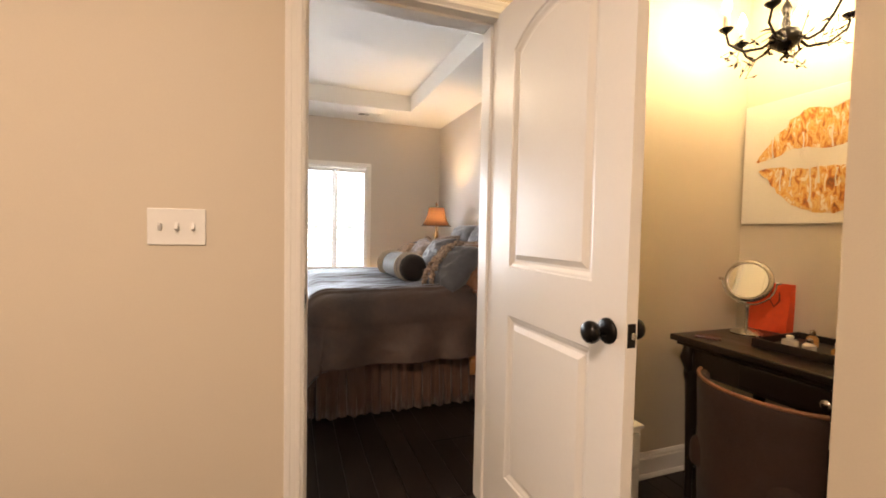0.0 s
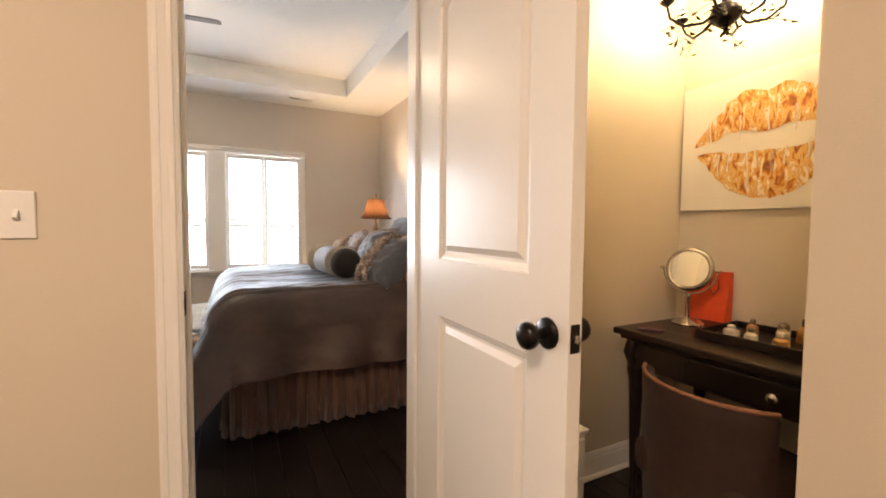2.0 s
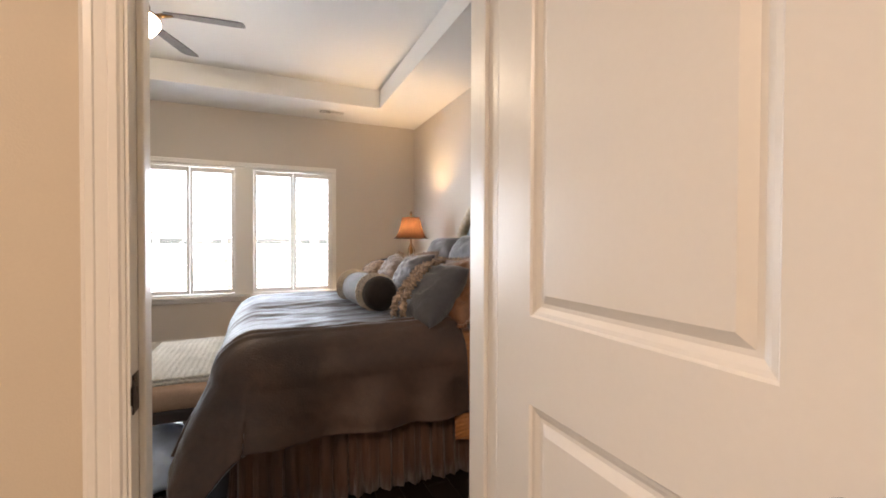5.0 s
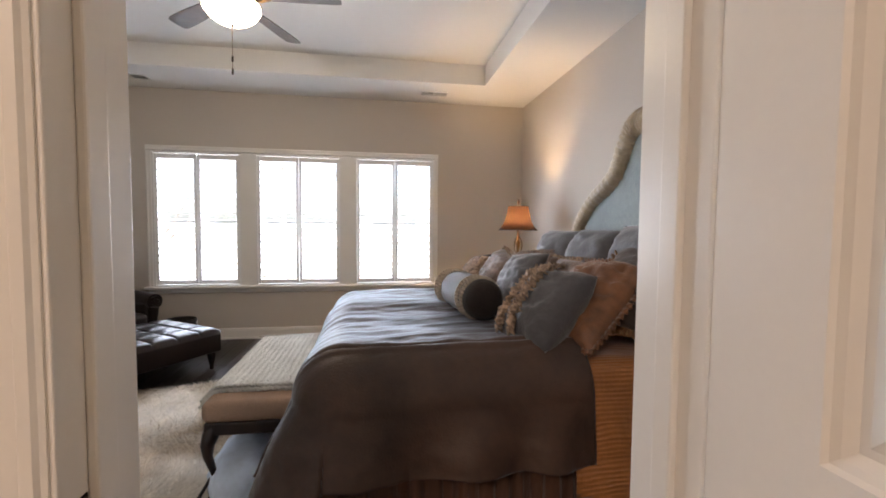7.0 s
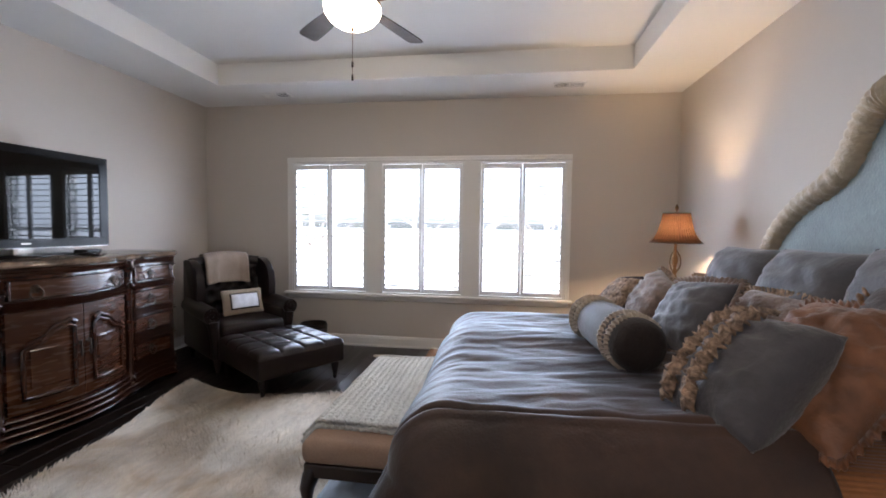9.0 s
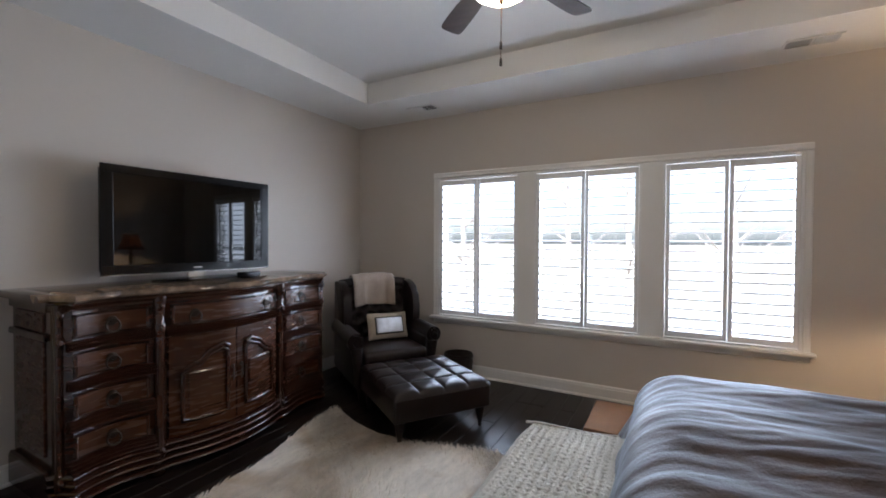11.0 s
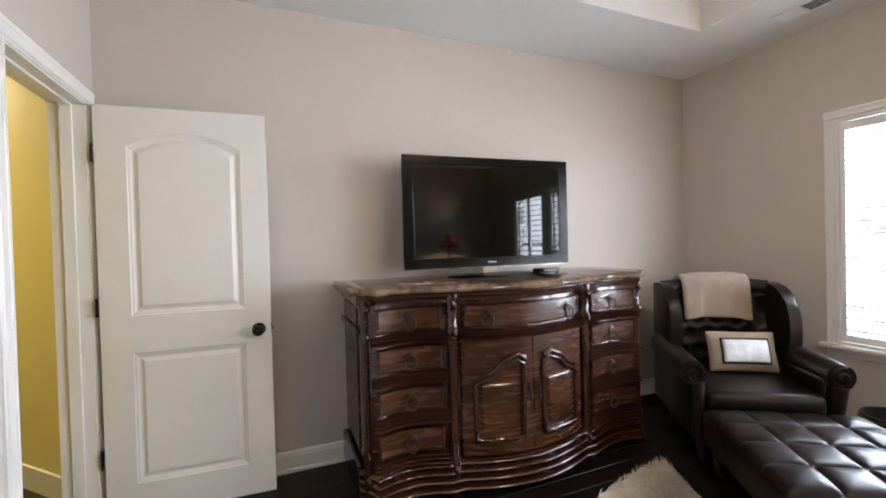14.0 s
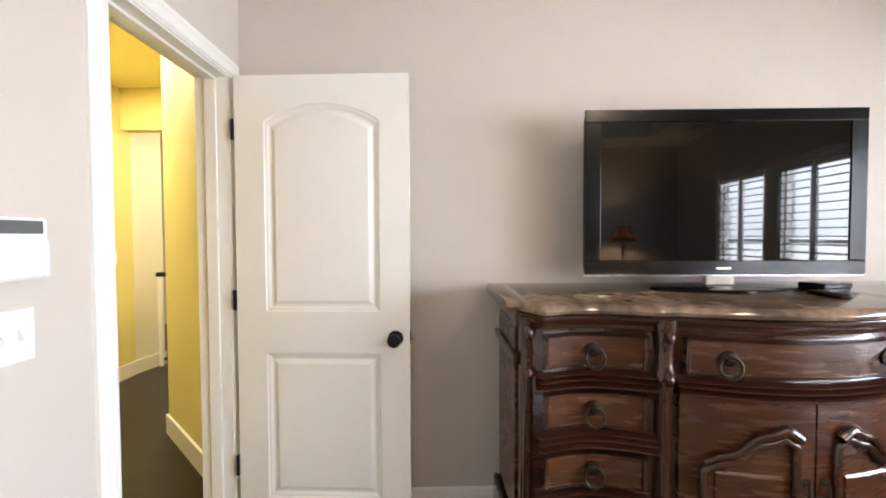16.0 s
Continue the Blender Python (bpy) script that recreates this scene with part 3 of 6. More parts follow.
def door(name, width, label, knob_side, knob_z, hinges, rails):
    """A two-panel door with an arched upper panel. The leaf lies along +y from the hinge, its faces look along x, thickness 0.035 centred on x = 0."""
    d = thing(name, pose(0, 0, 0), label, "door", kind="")
    t, h, sx = 0.0175, 2.03, 0.13
    panels = (panel_outline(sx, width - sx, rails[2], rails[3], 0.075), panel_outline(sx, width - sx, rails[0], rails[1], 0.0, 2))
    bm = bmesh.new()
    for s in (-1, 1):
        edges = []
        for ring in ([(0, 0), (width, 0), (width, h), (0, h)], *panels):
            vs = [bm.verts.new((s * t, y, z)) for y, z in ring]
            edges += [bm.edges.new((vs[k], vs[(k + 1) % len(vs)])) for k in range(len(vs))]
        bmesh.ops.triangle_fill(bm, use_beauty=True, use_dissolve=False, edges=edges, normal=(s, 0, 0))
        # sticking, sunk field and raised centre
        for ring in panels:
            steps = ((0.0, 0.0), (0.004, -0.005), (0.012, -0.007), (0.022, -0.0125), (0.030, -0.0125), (0.048, -0.003))
            prev = None
            for dd, sink in steps:
                cur = [bm.verts.new((s * (t + sink), y, z)) for y, z in (inset(ring, dd) if dd else ring)]
                if prev:
                    for k in range(len(cur)):
                        bm.faces.new([prev[k], prev[(k + 1) % len(cur)], cur[(k + 1) % len(cur)], cur[k]])
                prev = cur
            bm.faces.new(prev)
    # drop triangles that fill a panel opening
    for f in [f for f in bm.faces if abs(abs(f.normal.x) - 1) < 1e-3 and all(abs(abs(v.co.x) - t) < 1e-6 for v in f.verts) and any(min(p[0] for p in q) < f.calc_center_median().y < max(p[0] for p in q) and min(p[1] for p in q) < f.calc_center_median().z < max(p[1] for p in q) - (0.0 if q is panels[1] else 0.085 * abs(2 * (f.calc_center_median().y - width / 2) / (width - 2 * sx)) ** 2) for q in panels)]:
        bm.faces.remove(f)
    for y0, z0, y1, z1 in ((0, 0, width, 0), (width, 0, width, h), (width, h, 0, h), (0, h, 0, 0)):
        bm.faces.new([bm.verts.new(p) for p in ((-t, y0, z0), (t, y0, z0), (t, y1, z1), (-t, y1, z1))])
    bmesh.ops.remove_doubles(bm, verts=bm.verts[:], dist=1e-5)
    part("leaf", bm, M_TRIM, d)
    for s in (-1, 1):
        k = part("knob", lathe(bmesh.new(), [(0, 0), (0.034, 0), (0.034, 0.004), (0.029, 0.009), (0.013, 0.012), (0.011, 0.030), (0.016, 0.036), (0.027, 0.044), (0.0295, 0.055), (0.026, 0.065), (0.014, 0.072), (0, 0.073)], 28, pose(s * t, width - 0.062, knob_z, 0, 90 * s, 0)), M_BLACK, d, "oil-rubbed bronze round knob", smooth=50)
    lp = part("latch_plate", boxed(-0.0125, 0.0125, width - 0.001, width + 0.0015, knob_z - 0.03, knob_z + 0.03, 0.001), M_BLACK, d)
    part("latch_bolt", boxed(-0.006, 0.006, width, width + 0.011, knob_z - 0.009, knob_z + 0.009, 0.003), M_STEEL, lp)
    for z in hinges:
        bm = bmesh.new()
        tube(bm, [(knob_side * (t + 0.006), -0.006, z - 0.045), (knob_side * (t + 0.006), -0.006, z + 0.045)], 0.0075, 10)
        box(bm, *sorted((knob_side * t * 0.2, knob_side * (t + 0.004))), -0.009, -0.001, z - 0.045, z + 0.045)
        part("hinge", bm, M_BLACK, d)
    return d


bath_door = door("door_leaf", 0.72, "white two-panel door standing open into the bathroom", -1, 0.925, (0.22, 1.03, 1.80), (0.235, 0.862, 1.045, 1.845))
bath_door.matrix_world = pose(1.1565, 1.7, 0.008, 0, 0, 180)
hall_door = door("door_leaf", 0.765, "white two-panel door standing open against the bedroom wall", 1, 0.884, (0.31, 1.05, 1.797), (0.165, 0.815, 1.0, 1.832))
hall_door.matrix_world = pose(-2.615, 1.995, 0.008, 0, 0, -3.4)

strike = thing("strike_plate", pose(JX0, YB + 0.012, 0.935), "oil-rubbed bronze strike plate on the door jamb", "strike plate")
part("plate", boxed(0.0, 0.002, -0.018, 0.018, -0.035, 0.035, 0.0008), M_BLACK, strike)
part("lip", boxed(0.0, 0.004, -0.028, -0.016, -0.016, 0.016, 0.0015), M_BLACK, strike)


def switch_plate(m, gangs, label):
    """A wall plate in the local x-z plane that looks along -y."""
    p = thing("light_switch", m, label, "light switch")
    w = 0.07 + 0.046 * (gangs - 1)
    part("plate", boxed(-w / 2, w / 2, -0.006, 0.0, -0.058, 0.058, 0.003), M_PLASTIC, p)
    for g in range(gangs):
        x = (g - (gangs - 1) / 2) * 0.046
        bm = boxed(-0.005, 0.005, -0.008, 0.006, -0.012, 0.012, 0.002)
        bmesh.ops.transform(bm, verts=bm.verts[:], matrix=pose(x, -0.008, 0.0, 28 if g == 0 else -28))
        part("toggle", bm, M_PLASTIC, p)
        for z in (-0.03, 0.03):
            part("screw", lathe(bmesh.new(), [(0, 0), (0.003, 0), (0.003, 0.0012), (0, 0.0016)], 10, pose(x, -0.006, z, 90)), M_PLASTIC, p)
    return p


switch_plate(pose(0.031, YB - 0.006, 1.179), 3, "white three-gang toggle switch on the bathroom wall")
switch_plate(pose(-1.632, YH, 1.125, 0, 0, 180), 2, "white two-gang toggle switch on the bedroom wall")
keypad = thing("alarm_keypad", pose(-1.615, YH, 1.31), "white wall keypad with a grey display", "keypad")
part("housing", boxed(-0.09, 0.09, 0.0, 0.03, -0.065, 0.072, 0.008, 3), M_PLASTIC, keypad)
part("door_flap", boxed(-0.085, 0.085, 0.029, 0.036, -0.06, 0.025, 0.006, 3), M_PLASTIC, keypad)
part("display", boxed(-0.075, 0.075, 0.029, 0.032, 0.036, 0.064, 0.002), material("grey_display", (0.13, 0.14, 0.14), 0.2, bump=0.0), keypad, "grey display window")


def ceiling_vent(x, y):
    v = thing("ceiling_vent", pose(x, y, ZC), "white metal air vent in the ceiling", "vent", "ceiling vents")
    for a, b, c, d in ((-0.15, 0.15, -0.075, -0.06), (-0.15, 0.15, 0.06, 0.075), (-0.15, -0.135, -0.06, 0.06), (0.135, 0.15, -0.06, 0.06), (-0.008, 0.008, -0.06, 0.06)):
        part("frame", boxed(a, b, c, d, -0.008, 0.0, 0.002), M_PLASTIC, v)
    part("backing", boxed(-0.135, 0.135, -0.06, 0.06, -0.0025, -0.0005), M_RAIL, v)
    for half, tilt in ((-1, 50), (1, -50)):
        for k in range(8):
            bm = boxed(-0.0008, 0.0008, -0.06, 0.06, -0.006, 0.006)
            bmesh.ops.transform(bm, verts=bm.verts[:], matrix=pose(half * (0.018 + k * 0.0155), 0, -0.006, 0, tilt, 0))
            part("slat", bm, M_PLASTIC, v)


ceiling_vent(1.345, 5.86)
ceiling_vent(-1.645, 5.86)

# ---- the hall beyond the bedroom door ----
def upright(name, pts, z0, z1, thick, mat, label, category="wall"):
    """A wall sheet along plan points with a thickness to its left."""
    bm = bmesh.new()
    for (xa, ya), (xb, yb) in zip(pts, pts[1:]):
        d = Vector((xb - xa, yb - ya, 0))
        length = d.length
        m = Matrix.Translation((xa, ya, 0)) @ pose(0, 0, 0, 0, 0, math.degrees(math.atan2(d.y, d.x)))
        made = bmesh.ops.create_cube(bm, size=1.0, matrix=m @ Matrix.Translation((length / 2, thick / 2, (z0 + z1) / 2)) @ Matrix.Diagonal((length, abs(thick), z1 - z0, 1)))
    return structure(name, bm, mat, label, category)


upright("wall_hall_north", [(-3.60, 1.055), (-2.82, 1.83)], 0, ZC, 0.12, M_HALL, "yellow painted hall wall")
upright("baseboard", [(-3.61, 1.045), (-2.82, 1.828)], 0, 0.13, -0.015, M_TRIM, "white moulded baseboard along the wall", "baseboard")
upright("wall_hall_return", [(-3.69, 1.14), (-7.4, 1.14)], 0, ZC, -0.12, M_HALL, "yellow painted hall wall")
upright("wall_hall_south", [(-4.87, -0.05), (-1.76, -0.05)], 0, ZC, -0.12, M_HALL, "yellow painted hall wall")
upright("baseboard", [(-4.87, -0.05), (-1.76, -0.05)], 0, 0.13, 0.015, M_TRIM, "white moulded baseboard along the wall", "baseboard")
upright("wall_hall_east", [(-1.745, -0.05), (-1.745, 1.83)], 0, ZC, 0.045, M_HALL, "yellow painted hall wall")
upright("wall_hall_pier", [(-5.22, 0.012), (-4.86, -0.052)], 0, ZC, -0.15, M_HALLWHITE, "pale painted end of the hall wall")
upright("baseboard", [(-5.22, 0.012), (-4.86, -0.052)], 0, 0.13, 0.015, M_TRIM, "white moulded baseboard along the wall", "baseboard")
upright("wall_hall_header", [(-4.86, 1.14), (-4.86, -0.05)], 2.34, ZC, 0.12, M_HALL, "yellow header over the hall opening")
upright("wall_stairwell", [(-7.4, 1.14), (-7.4, -4.4)], -0.1, 3.1, 0.12, M_HALLWHITE, "pale stairwell wall")
upright("wall_stairwell_south", [(-7.4, -4.4), (-1.7, -4.4)], -0.1, 3.1, -0.12, M_HALLWHITE, "pale stairwell wall")
upright("wall_stairwell_east", [(-4.5, -4.3), (-4.5, -0.17)], -0.1, 3.1, -0.12, M_HALLWHITE, "pale stairwell wall")
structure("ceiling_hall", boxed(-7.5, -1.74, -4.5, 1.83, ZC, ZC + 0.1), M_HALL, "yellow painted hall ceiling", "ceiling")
structure("floor_hall", boxed(-7.4, -1.745, -4.4, 1.83, -0.011, -0.001), M_FLOOR, "dark wood hall floor", "floor")
rail = thing("stair_railing", pose(-5.11, 0.045, 0, 0, 0, 96), "dark iron stair railing with white balusters", "railing")
part("newel", boxed(-0.018, 0.018, -0.018, 0.018, -0.001, 0.96, 0.005), M_PLASTIC, rail)
part("handrail", boxed(-0.03, 1.1, -0.028, 0.028, 0.93, 0.975, 0.01), M_RAIL, rail)
part("bottom_rail", boxed(0.03, 1.1, -0.02, 0.02, 0.06, 0.09, 0.004), M_RAIL, rail)
for k in range(8):
    part("baluster", tube(bmesh.new(), [(0.14 + 0.12 * k, 0, 0.08), (0.14 + 0.12 * k, 0, 0.94)], 0.010, 8), M_PLASTIC, rail)
plate = switch_plate(pose(-4.62, -0.05, 1.15, 0, 0, 180), 1, "white single toggle switch on the hall wall")


# ---- bedroom furniture ----
def ripple(p, scale, depth):
    return noise.fractal(Vector(p) * scale, 1.0, 2.0, 4) * depth


def drape(bm, x0, x1, y0, y1, top, radius, drop_y, drop_x0, nx, ny, fold, puff, seed, far_drop=None, drop_x1=0.0, flare=0.10, ridge=0.0, welt=None):
    """Cloth laid over a block: flat on top, rounded at the edges, hanging down at the near, far and foot sides."""
    ax0, ax1 = x0 - drop_x0, x1 + drop_x1
    ay0, ay1 = y0 - drop_y, y1 + (far_drop if far_drop is not None else drop_y)
    rows = []
    for j in range(ny + 1):
        row = []
        for i in range(nx + 1):
            q = Vector((ax0 + (ax1 - ax0) * i / nx, ay0 + (ay1 - ay0) * j / ny, 0))
            c = Vector((min(max(q.x, x0 + radius), x1 - (radius if drop_x1 else 0)), min(max(q.y, y0 + radius), y1 - radius), 0))
            d = q - c
            r = d.length
            away = d.normalized() if r > 1e-6 else Vector((0, 0, 0))
            turn = min(r / radius, math.pi / 2)
            rest = max(0.0, r - radius * math.pi / 2)
            hang = min(1.0, rest / 0.25)
            along = c.x * 1.0 - c.y * 1.0 + math.atan2(away.y, away.x) * 0.25
            wave = math.sin(along * 17 + seed + 2 * noise.noise(Vector((along * 2, seed, 0)))) * fold * hang
            fl = flare + (0.20 if away.x < -0.3 else 0.0) * abs(away.x)
            out = radius * math.sin(turn) + rest * fl + wave
            z = top - radius * (1 - math.cos(turn)) - rest * (1 - 0.4 * flare)
            p = c + away * out
            flat = 1 - hang
            lift = flat * (ripple((p.x * 0.35 + seed, p.y, 0), 2.2, puff) + ripple((p.x * 0.5 + 0.4 * p.y, p.y * 3 - 0.8 * p.x, seed), 3.6, puff * 0.24) + ridge * (1 - abs(math.sin(11 * p.y + 2.5 * noise.noise(Vector((p.x * 1.6, p.y * 0.8, seed)))))) ** 3)
            if welt is not None:
                # a piped seam and the gathers beside it
                g = q.y - welt - 0.012 * noise.noise(Vector((q.x * 2.2, seed, 1)))
                lift += 0.011 * (math.exp(-(g / 0.012) ** 2) + 0.8 * math.exp(-((g - 0.045) / 0.012) ** 2)) - 0.008 * math.exp(-((g - 0.022) / 0.010) ** 2)
                lift += 0.010 * math.exp(-((g - 0.10) / 0.07) ** 2) * noise.noise(Vector((q.x * 9, q.y * 4, seed)))
            p.z = z + lift
            row.append(bm.verts.new(p + away * ripple((p.x, p.y, p.z), 5, 0.012) * (0.3 + hang)))
        rows.append(row)
    for a, b in zip(rows, rows[1:]):
        for i in range(nx):
            bm.faces.new([a[i], a[i + 1], b[i + 1], b[i]])
    return bm


def thicken(ob, depth):
    m = ob.modifiers.new("thickness", "SOLIDIFY")
    m.thickness, m.offset = depth, 0
    return ob


BY0, BY1, BXF, BXH, BC = 2.80, 4.56, 0.50, 2.36, 3.68
bed = thing("bed", pose(0, 0, 0), "upholstered king bed with taupe duvet and gold skirt", "bed")
part("base", boxed(BXF + 0.06, BXH, BY0 + 0.06, BY1 - 0.06, 0.0, 0.36, 0.02), M_DARKV, bed)
part("mattress", boxed(BXF + 0.03, BXH, BY0 + 0.03, BY1 - 0.03, 0.361, 0.70, 0.06, 4), M_CREAM, bed, smooth=40)
thicken(part("duvet", drape(bmesh.new(), BXF - 0.085, 1.58, BY0 - 0.04, BY1 + 0.04, 0.785, 0.20, 0.37, 0.46, 120, 300, 0.024, 0.030, 3.0, flare=0.20, ridge=0.0025, welt=BY0 + 0.10), M_DUVET, bed, "taupe suede duvet with puckered seams", smooth=80), 0.022)
thicken(part("bed_sheet", drape(bmesh.new(), 1.44, 1.93, BY0 - 0.03, BY1 + 0.015, 0.735, 0.09, 0.50, 0.0, 70, 130, 0.030, 0.014, 9.0, flare=0.12, ridge=0.004), M_STRIPED, bed, "gold striped satin sheet hanging down the side", smooth=80), 0.006)
thicken(part("plaid_sheet", drape(bmesh.new(), 1.90, 2.33, BY0 - 0.022, BY1 - 0.02, 0.83, 0.13, 0.52, 0.0, 40, 110, 0.016, 0.014, 12.0), M_PLAID, bed, "dark green and cream plaid sheet", smooth=80), 0.005)


def pleated(bm, x0, y0, x1, y1, z0, z1, pleats, depth, seed):
    """A gathered cloth strip that hangs from z1 to z0 along a line in the plan."""
    d = Vector((x1 - x0, y1 - y0, 0))
    side = Vector((d.y, -d.x, 0)).normalized()
    n = pleats * 6
    prev = None
    for k in range(n + 1):
        u = k / n
        ph = 2 * math.pi * u * pleats + 1.5 * noise.noise(Vector((u * pleats * 0.7, seed, 0)))
        cur = []
        for j in range(6):
            v = j / 5
            flare = depth * (0.35 + 0.65 * (1 - v)) * (math.sin(ph) * 0.5 + 0.3 * math.sin(2.3 * ph + seed))
            p = Vector((x0, y0, 0)) + d * u + side * (flare + 0.03 * (1 - v))
            p.z = z0 + (z1 - z0) * v + (0.006 * math.sin(ph * 0.5) if j == 0 else 0)
            cur.append(bm.verts.new(p))
        if prev:
            for j in range(5):
                bm.faces.new([prev[j], cur[j], cur[j + 1], prev[j + 1]])
        prev = cur
    return bm


for nm, a in (("near", (BXF + 0.02, BY0 + 0.03, BXH, BY0 + 0.03)), ("foot", (BXF + 0.02, BY1 - 0.03, BXF + 0.02, BY0 + 0.03)), ("far", (BXH, BY1 - 0.03, BXF + 0.02, BY1 - 0.03))):
    thicken(part("bed_skirt", pleated(bmesh.new(), *a, 0.012, 0.46, 26, 0.030, len(nm)), M_SKIRT, bed, "gathered bronze taffeta bed skirt", smooth=80), 0.004)

# headboard
HALF = [(0.0, 2.035), (0.07, 2.03), (0.14, 2.00), (0.20, 1.945), (0.25, 1.87), (0.29, 1.79), (0.34, 1.705), (0.42, 1.64), (0.52, 1.59), (0.63, 1.53), (0.74, 1.44), (0.83, 1.34), (0.89, 1.22), (0.91, 1.08), (0.915, 0.9)]
OUT = [(-a, z) for a, z in HALF[::-1]] + HALF[1:]


def smooth_line(pts, n):
    """Points at even steps along a Catmull-Rom curve."""
    out = []
    for k in range(len(pts) - 1):
        p = [Vector((*pts[min(max(k + j, 0), len(pts) - 1)], 0)) for j in (-1, 0, 1, 2)]
        for s in range(n):
            t = s / n
            out.append(0.5 * (2 * p[1] + (p[2] - p[0]) * t + (2 * p[0] - 5 * p[1] + 4 * p[2] - p[3]) * t * t + (3 * p[1] - p[0] - 3 * p[2] + p[3]) * t ** 3))
    out.append(Vector((*pts[-1], 0)))
    return [(q.x, q.y) for q in out]


line = smooth_line(OUT, 7)
def drawn_in(pts, depth):
    """The line moved inwards (to the right of its run) by depth at each point."""
    out = []
    for k, (a, z) in enumerate(pts):
        b, c = pts[min(k + 1, len(pts) - 1)], pts[max(k - 1, 0)]
        t = Vector((b[0] - c[0], b[1] - c[1])).normalized()
        d = depth(a)
        out.append((a + t.y * d, z - t.x * d))
    return out


def half_thick(a):
    return 0.056 + 0.024 * math.exp(-(a / 0.42) ** 2)


board = drawn_in(line, half_thick)
bm = bmesh.new()
prism(bm, board + [(board[-1][0], 0.3), (board[0][0], 0.3)], Matrix(((0, 0, -1, 2.44), (1, 0, 0, BC), (0, 1, 0, 0), (0, 0, 0, 1))), 0.05)
part("headboard", bm, M_HEADB, bed, "blue-grey velvet camelback headboard panel")
bm = bmesh.new()
rings = []
cl = drawn_in(line, half_thick)
for k, (a, z) in enumerate(cl):
    b = cl[min(k + 1, len(cl) - 1)]
    c = cl[max(k - 1, 0)]
    t = Vector((0, b[0] - c[0], b[1] - c[1])).normalized()
    nrm = Vector((0, -t.z, t.y))
    tall = half_thick(a)
    ring = []
    for j in range(16):
        th = 2 * math.pi * j / 16
        pl = 1 + 0.07 * math.sin(k * 1.9 + 0.9 * math.sin(th * 2 + k * 0.3)) + 0.05 * noise.noise(Vector((k * 0.6, j * 0.7, 2)))
        ring.append(bm.verts.new(Vector((2.40, BC + a, z)) + nrm * (tall * pl * math.cos(th)) + Vector((-0.075 * pl * math.sin(th), 0, 0))))
    rings.append(ring)
for a, b in zip(rings, rings[1:]):
    for j in range(16):
        bm.faces.new([a[j], a[(j + 1) % 16], b[(j + 1) % 16], b[j]])
bm.faces.new(rings[0])
bm.faces.new(rings[-1])
part("headboard_border", bm, M_RUCHE, bed, "ruched champagne satin border", smooth=60)


def cushion(bm, w, h, t, seed, n=22, pinch=0.10, wrinkle=0.012):
    """A stuffed pillow in the local x-z plane, thick along y, with drawn-in sides and soft wrinkles."""
    sides = []
    for s in (-1, 1):
        grid = []
        for j in range(n + 1):
            row = []
            for i in range(n + 1):
                u, v = 2 * i / n - 1, 2 * j / n - 1
                px = u * w / 2 * (1 - pinch * (1 - v * v) * abs(u) ** 3) * (1 - 0.045 * abs(v) ** 5)
                pz = v * h / 2 * (1 - pinch * (1 - u * u) * abs(v) ** 3) * (1 - 0.045 * abs(u) ** 5)
                th = t / 2 * ((1 - abs(u) ** 2.6) * (1 - abs(v) ** 2.6)) ** 0.55
                th *= 1 + 0.10 * noise.noise(Vector((u * 1.3, v * 1.3, seed)))
                th += ripple((u * 1.2, v * 2.2, seed + s), 2.0, wrinkle) * (1 - u ** 6) * (1 - v ** 6)
                row.append(bm.verts.new((px, s * th, pz)))
            grid.append(row)
        for a, b in zip(grid, grid[1:]):
            for i in range(n):
                bm.faces.new([a[i], a[i + 1], b[i + 1], b[i]])
    bmesh.ops.remove_doubles(bm, verts=bm.verts[:], dist=1e-4)
    return bm


def ruffle(bm, pts, width, waves, depth, m, seed, closed=True):
    """A gathered frill that stands out from a line of points (x, z) round a pillow's rim."""
    total = len(pts)
    prev = first = None
    cx, cz = sum(p[0] for p in pts) / total, sum(p[1] for p in pts) / total
    steps = waves * 7
    for k in range(steps + (0 if closed else 1)):
        f = k / steps * (total if closed else total - 1)
        a, b = pts[int(f) % total], pts[(int(f) + 1) % total] if closed else pts[min(int(f) + 1, total - 1)]
        u = f - int(f)
        x, z = a[0] + (b[0] - a[0]) * u, a[1] + (b[1] - a[1]) * u
        o = Vector((x - cx, 0, z - cz)).normalized()
        ph = 2 * math.pi * k / 7 + noise.noise(Vector((k * 0.3, seed, 0)))
        cur = [bm.verts.new(m @ (Vector((x, 0, z)) + o * width * r * (1 + 0.25 * noise.noise(Vector((k * 0.5, r, seed)))) + Vector((0, depth * r * math.sin(ph), 0)))) for r in (0.0, 0.5, 1.0)]
        if prev:
            for j in range(2):
                bm.faces.new([prev[j], cur[j], cur[j + 1], prev[j + 1]])
        first = first or cur
        prev = cur
    if closed:
        for j in range(2):
            bm.faces.new([prev[j], first[j], first[j + 1], prev[j + 1]])
    return bm


def rim(w, h, n=8):
    a, b = w / 2 * 0.95, h / 2 * 0.95
    return [(-a + 2 * a * k / n, -b) for k in range(n)] + [(a, -b + 2 * b * k / n) for k in range(n)] + [(a - 2 * a * k / n, b) for k in range(n)] + [(-a, b - 2 * b * k / n) for k in range(n)]


